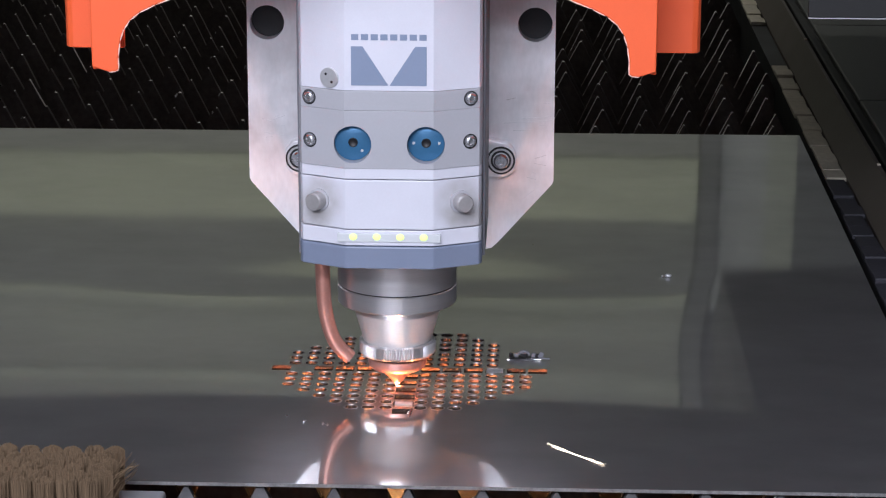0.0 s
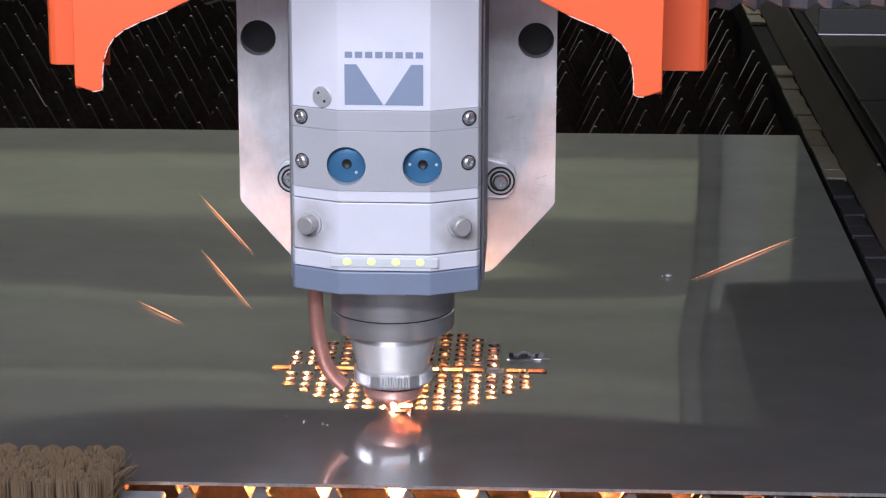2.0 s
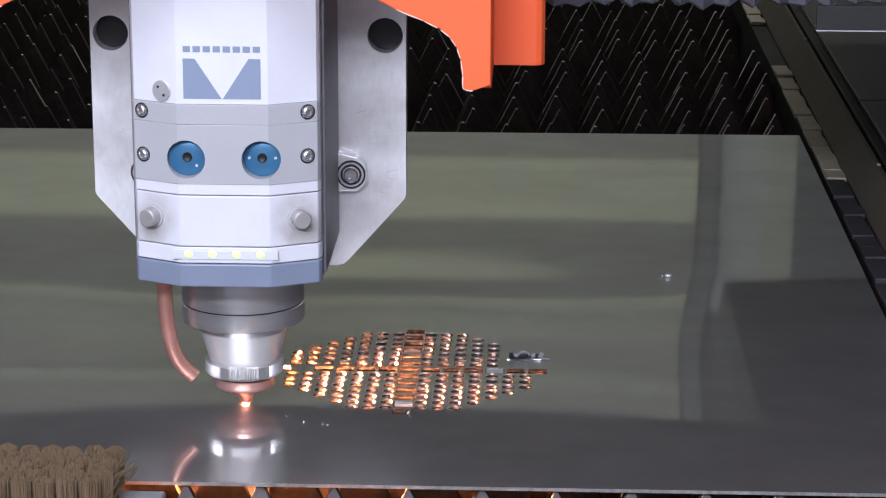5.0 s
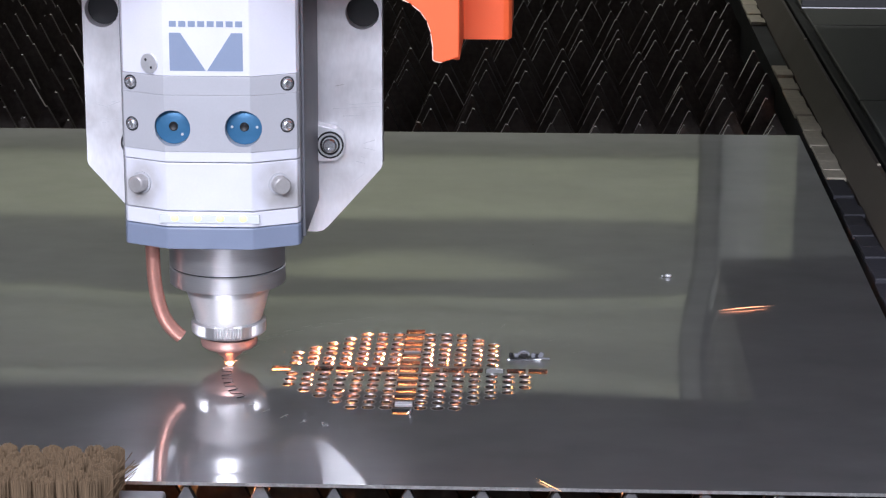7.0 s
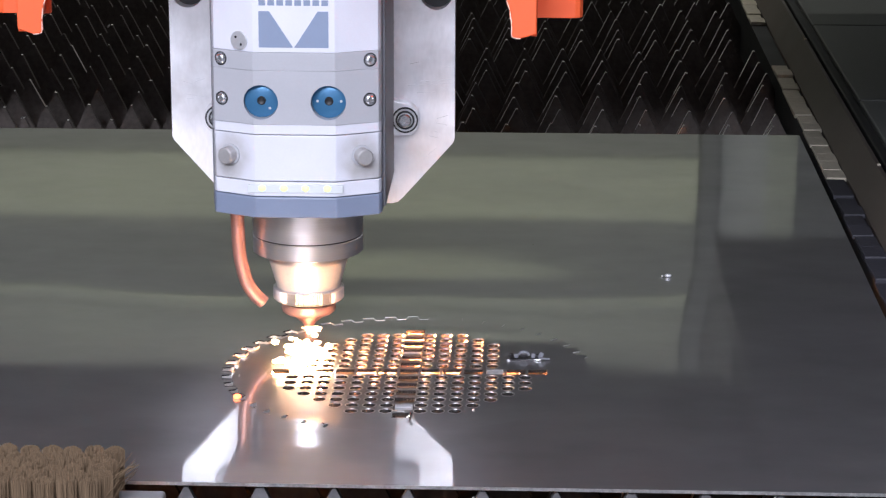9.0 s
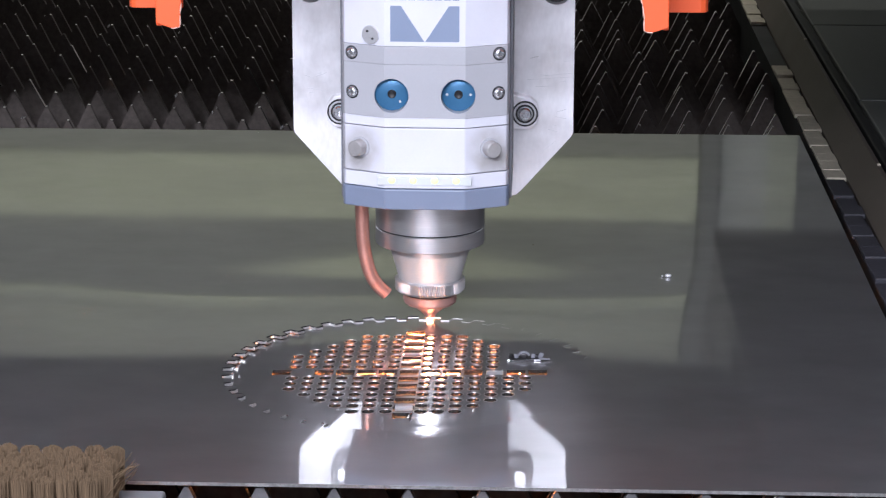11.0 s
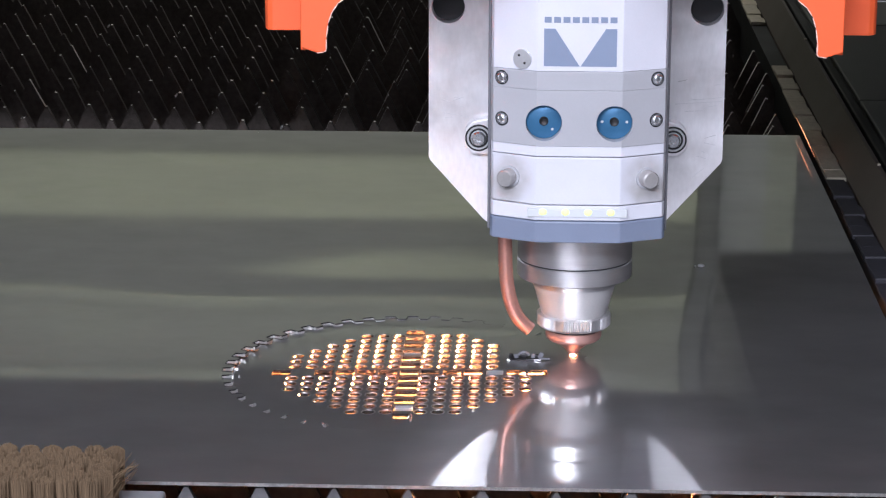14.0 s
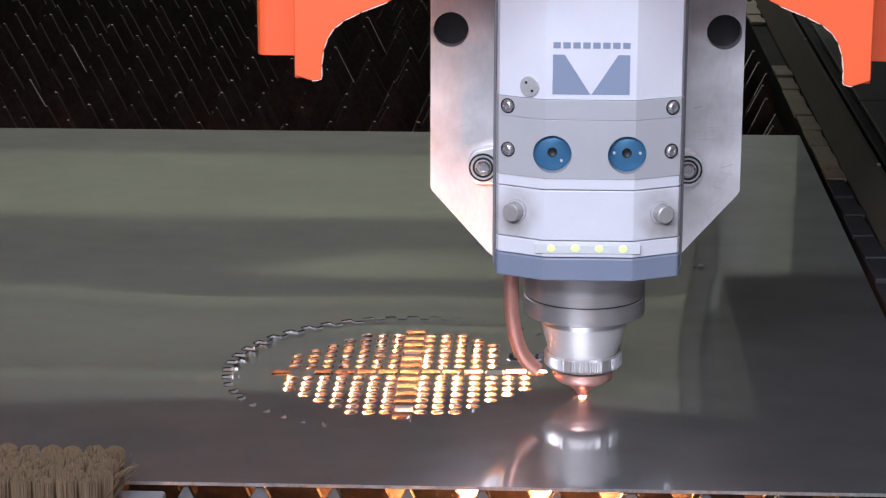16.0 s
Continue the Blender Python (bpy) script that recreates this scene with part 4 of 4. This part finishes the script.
def kerf_piece(a0, a1):
    """One tooth of the cut as a fine line."""
    n = 24
    pts = [kerf_point(a0 + (a1 - a0) * k / n) for k in range(n + 1)]
    mid = sum(pts, Vector()) / len(pts)
    bm = bmesh.new()
    ribbon(bm, pts, mid, 0.00022)
    cut = thing("kerf_cut", bm, KERF, "dark toothed laser-cut slot in the sheet", "laser cut", "cut round the disc rim")
    return cut, mid


cabin()
bed()
slat_rests()
side_rail()
steel_sheet()
DISC = perforated_disc()
scraps()
BEAD = spatter_bead()
HEAD = laser_head()
HOOD = carriage()
GANTRY = gantry()
brush()
GLOW = laser_glow()
DROP = hot_drop()
JETS = spark_jet()
EMBERS = ember_jet()
BURST = flare()

# nozzle places: seconds, x, y, lift
NOZZLE_PATH = [
    (0.0, -0.0843, 1.4310, 0), (0.5, -0.0843, 1.4185, 0), (1.0, -0.0841, 1.4044, 0), (1.5, -0.0840, 1.3903, 0), (2.0, -0.0837, 1.3770, 0),
    (2.2, -0.0836, 1.3718, 0), (2.3, -0.0738, 1.3710, 0), (2.4, -0.0734, 1.3710, 0), (2.5, -0.0734, 1.3710, 0.0208), (2.6, -0.0900, 1.3640, 0.0225),
    (2.7, -0.1244, 1.3510, 0.0207), (2.8, -0.1246, 1.3510, 0.0190), (3.0, -0.1247, 1.3510, 0.0095), (3.2, -0.1250, 1.3510, 0.0), (3.5, -0.1279, 1.3508, 0),
    (4.0, -0.1491, 1.3578, 0), (4.2, -0.1539, 1.3649, 0), (4.8, -0.1709, 1.3816, 0), (5.3, -0.1790, 1.4007, 0), (5.8, -0.1909, 1.4178, 0),
    (6.3, -0.1952, 1.4393, 0), (6.5, -0.1902, 1.4487, 0), (7.0, -0.1940, 1.4690, 0), (7.5, -0.1860, 1.4889, 0), (8.0, -0.1793, 1.5112, 0),
    (8.5, -0.1648, 1.5280, 0), (9.0, -0.1503, 1.5466, 0), (9.5, -0.1300, 1.5536, 0), (10.0, -0.1130, 1.5660, 0), (10.5, -0.0911, 1.5668, 0),
    (11.0, -0.0704, 1.5710, 0), (11.5, -0.0481, 1.5700, 0), (12.0, -0.0308, 1.5578, 0), (12.5, -0.0093, 1.5507, 0), (13.0, 0.0036, 1.5321, 0),
    (13.5, 0.0206, 1.5171, 0), (14.0, 0.0256, 1.4947, 0), (14.5, 0.0359, 1.4761, 0), (15.0, 0.0339, 1.4554, 0), (15.5, 0.0365, 1.4325, 0), (16.0, 0.0304, 1.4116, 0)]


def nozzle_at(t):
    for a, b in zip(NOZZLE_PATH, NOZZLE_PATH[1:]):
        if a[0] <= t <= b[0]:
            k = (t - a[0]) / (b[0] - a[0])
            return [a[i] + (b[i] - a[i]) * k for i in (1, 2, 3)]
    return list(NOZZLE_PATH[-1][1:])


def motions():
    walk(HEAD, [(t, pose(x, y, z)) for t, x, y, z in NOZZLE_PATH])
    walk(HOOD, [(t, pose(x, y, 0)) for t, x, y, z in NOZZLE_PATH])
    walk(GANTRY, [(t, pose(0, y, 0)) for t, x, y, z in NOZZLE_PATH])
    walk(BEAD, [(0.0, pose(0.0963, 1.6808, 0)), (11.2, pose(0.0963, 1.6808, 0)), (11.5, pose(0.0976, 1.6820, 0)), (12.0, pose(0.1052, 1.6905, 0)),
                (12.5, pose(0.1195, 1.7060, 0)), (12.8, pose(0.1216, 1.7088, 0)), (16.0, pose(0.1216, 1.7088, 0))])
    # the cutting spot goes out while the head is lifted
    walk(GLOW, [(t, pose(x, y, -0.03 if 2.35 < t < 3.15 else 0)) for t, x, y, z in NOZZLE_PATH])
    x, y = -0.1804, 1.3975
    walk(DROP, [(0.0, pose(x, y, -0.05)), (7.1, pose(x, y, -0.05)), (7.2, pose(x, y, 0.001)), (9.1, pose(x, y, 0.001)), (9.4, pose(x, y, -0.05)), (16.0, pose(x, y, -0.05))])
    walk(EMBERS, [(t, pose(x, y, -0.06 if t < 2.35 else -0.06 if t < 3.15 else -0.022 if t < 4.3 else 0.0)) for t, x, y, z in NOZZLE_PATH])
    # the strong jet flares up at some times and is blown back under the holes; between them it lies low in the bed
    low = -0.52
    flares = ((0.0, low, 0), (1.3, low, 0), (1.5, -0.20, 0), (1.8, -0.10, 0), (1.9, 0.0, 0), (2.1, 0.0, 0), (2.2, low, 0), (4.05, low, 0), (4.2, -0.01, 0), (4.6, -0.04, 0), (4.8, low, 0),
              (7.3, low, 0), (7.4, 0.0, 0), (7.6, 0.0, 0), (7.8, low, 0), (8.8, low, 0), (8.9, 0.0, 0), (9.2, 0.0, 0), (9.6, low, 0), (13.7, low, 0), (13.9, 0.0, -0.012),
              (14.5, 0.0, -0.022), (14.7, low, -0.022), (15.3, low, -0.030), (15.4, 0.0, -0.036), (16.0, 0.0, -0.045))
    walk(JETS, [(t, pose(nozzle_at(t)[0] + dx, nozzle_at(t)[1] + (0.4 * dx if t > 15 else 0.0), z)) for t, z, dx in flares])
    up = ((0.0, -0.08), (7.0, -0.08), (7.1, 0.0), (7.2, -0.08), (8.6, -0.08), (8.7, 0.0), (9.0, 0.0), (9.15, -0.08), (12.6, -0.08), (12.7, 0.0), (12.8, -0.08), (16.0, -0.08))
    walk(BURST, [(t, pose(*nozzle_at(t)[:2], z)) for t, z in up])
    # sparks: seconds, middle, way, length, bend; each leaves the cut, crosses the sheet and drops off it
    for t, mid, way, length, bend, m in (
            (0.0, (0.0254, 1.3060, 0.0008), (0.0252, -0.0260, 0.0000), 0.0362, -0.0012, SPARK_WHITE), (0.5, (0.0007, 1.6884, 0.0008), (0.0727, 0.3307, 0.0000), 0.3386, 0.0005, SPARK),
            (2.0, (-0.2420, 1.8197, 0.0008), (-0.0532, 0.1466, 0.0000), 0.1559, 0.0005, SPARK), (2.0, (-0.2214, 1.6615, 0.0008), (-0.0443, 0.1213, 0.0000), 0.1291, 0.0005, SPARK),
            (2.0, (-0.2546, 1.5735, 0.0008), (-0.0316, 0.0407, 0.0000), 0.0515, 0.0005, SPARK), (2.0, (0.1563, 1.7342, 0.0008), (0.0684, 0.0979, 0.0000), 0.1195, 0.0005, SPARK),
            (7.0, (0.1460, 1.6028, 0.0008), (0.0297, 0.0105, 0.0000), 0.0315, 0.0004, SPARK), (7.0, (0.0100, 1.2542, 0.0008), (0.0113, -0.0153, -0.0000), 0.0190, 0.0, SPARK_PALE),
            (14.0, (0.2382, 2.105, 0.010), (-0.0005, -0.149, 0.0), 0.140, 0.001, SPARK), (15.5, (0.2493, 1.9624, 0.0030), (0.0213, 0.0323, 0.0000), 0.0387, 0.001, SPARK),
            (13.5, (-0.0996, 1.5525, 0.0008), (-0.0241, 0.0071, 0.0000), 0.0251, 0.0005, SPARK_PALE), (13.5, (-0.0377, 1.5333, 0.0008), (-0.0283, 0.0325, 0.0000), 0.0431, 0.0005, SPARK_PALE),
            (14.5, (-0.2376, 1.5439, 0.0008), (-0.0399, -0.0179, 0.0000), 0.0437, 0.0005, SPARK_PALE), (14.5, (-0.1633, 1.5886, 0.0008), (-0.0788, 0.0489, 0.0000), 0.0927, -0.001, SPARK),
            (14.5, (-0.3375, 1.6142, 0.0008), (-0.0377, -0.0010, 0.0000), 0.0377, 0.0, SPARK), (14.5, (-0.2019, 1.4085, 0.0008), (-0.0395, -0.0415, 0.0000), 0.0573, 0.0005, SPARK_PALE),
            (7.5, (-0.0151, 1.4776, 0.0008), (0.1024, -0.0298, -0.0000), 0.1066, 0.0005, SPARK), (7.5, (0.0930, 1.4197, 0.0007), (0.0724, -0.0131, 0.0), 0.0736, 0.0004, SPARK_YELLOW),
            (7.5, (0.1342, 1.4171, 0.0007), (0.0100, 0.0080, 0.0), 0.0128, 0.0, SPARK), (7.5, (0.1314, 1.3993, 0.0007), (0.0047, -0.0253, 0.0), 0.0257, 0.0, SPARK),
            (7.5, (0.0770, 1.270, 0.0007), (0.0397, -0.0160, 0.0), 0.036, 0.0, SPARK), (14.5, (-0.2215, 1.4175, 0.0008), (-0.0381, 0.0244, 0.0000), 0.0453, 0.0005, SPARK), (14.5, (-0.1744, 1.2572, 0.0008), (-0.0250, 0.0010, 0.0000), 0.0251, 0.0, SPARK)):
        s = spark(length, m, bend, 0.00055 if m is SPARK_WHITE else 0.00022)
        d = Vector(way).normalized()
        turn = d.to_track_quat("X", "Z").to_matrix().to_4x4()
        c = Vector(mid)
        rest = Vector((c.x, c.y, -0.30))
        rows = [(0.0, rest)] if t > 0.2 else []
        if t > 0.2:
            rows += [(t - 0.2, rest), (t - 0.1, c - d * length * 2.0)]
        rows += [(t, c), (t + 0.1, c + d * length * 2.0), (t + 0.2, rest), (16.0, rest)]
        walk(s, [(u, Matrix.Translation(p) @ turn) for u, p in rows])
    # the kerf opens behind the nozzle
    step = 360 / TEETH
    times = {}
    for k in range(0, 321):
        t = 3.2 + k * 0.04
        x, y, _ = nozzle_at(t)
        a = math.degrees(math.atan2(y - 1.4565, x - CX))
        a = a if a > -100 and t > 7.0 or a > 0 else (a + 360 if a < 0 else a)
        a = a + 360 if t < 7.0 and a < 90 else a
        times[t] = a
    for i in range(33):
        a1, a0 = 240 - i * step, 240 - (i + 1) * step
        t = min((s for s, a in times.items() if a <= a0), default=None)
        if t is None or a0 < 45 or a0 > 205:
            continue
        t = round(min(t, 15.9), 2)
        ob, mid = kerf_piece(a0, a1)
        down, top = pose(mid.x, mid.y, -0.0025), pose(mid.x, mid.y, 0.0003)
        walk(ob, [(0.0, down), (t - 0.1, down), (t, top), (16.0, top)])
    # the disc sags on its cut side, with the loose pieces that lie on it
    hub, rows = Vector((CX, RIM_Y, 0)), []
    for t, sag, nod in ((0.0, 0.0, 0.9), (6.6, 0.0, 0.9), (7.5, 0.20, 0.95), (8.0, 0.35, 0.95), (8.5, 0.55, 0.92), (9.0, 0.75, 0.85), (11.3, 1.0, 0.50), (12.5, 1.0, 0.50), (13.5, 1.0, 0.68), (16.0, 1.0, 0.85)):
        rows.append((t, Matrix.Translation(hub + Vector((0, 0, -0.0019 * sag))) @ pose(0, 0, 0, nod * sag, -0.92 * sag, 0) @ Matrix.Translation(-hub)))
    walk(DISC, rows)
    for ob in LOOSE:
        at = ob.matrix_world.copy()
        walk(ob, [(t, m @ at) for t, m in rows])


motions()
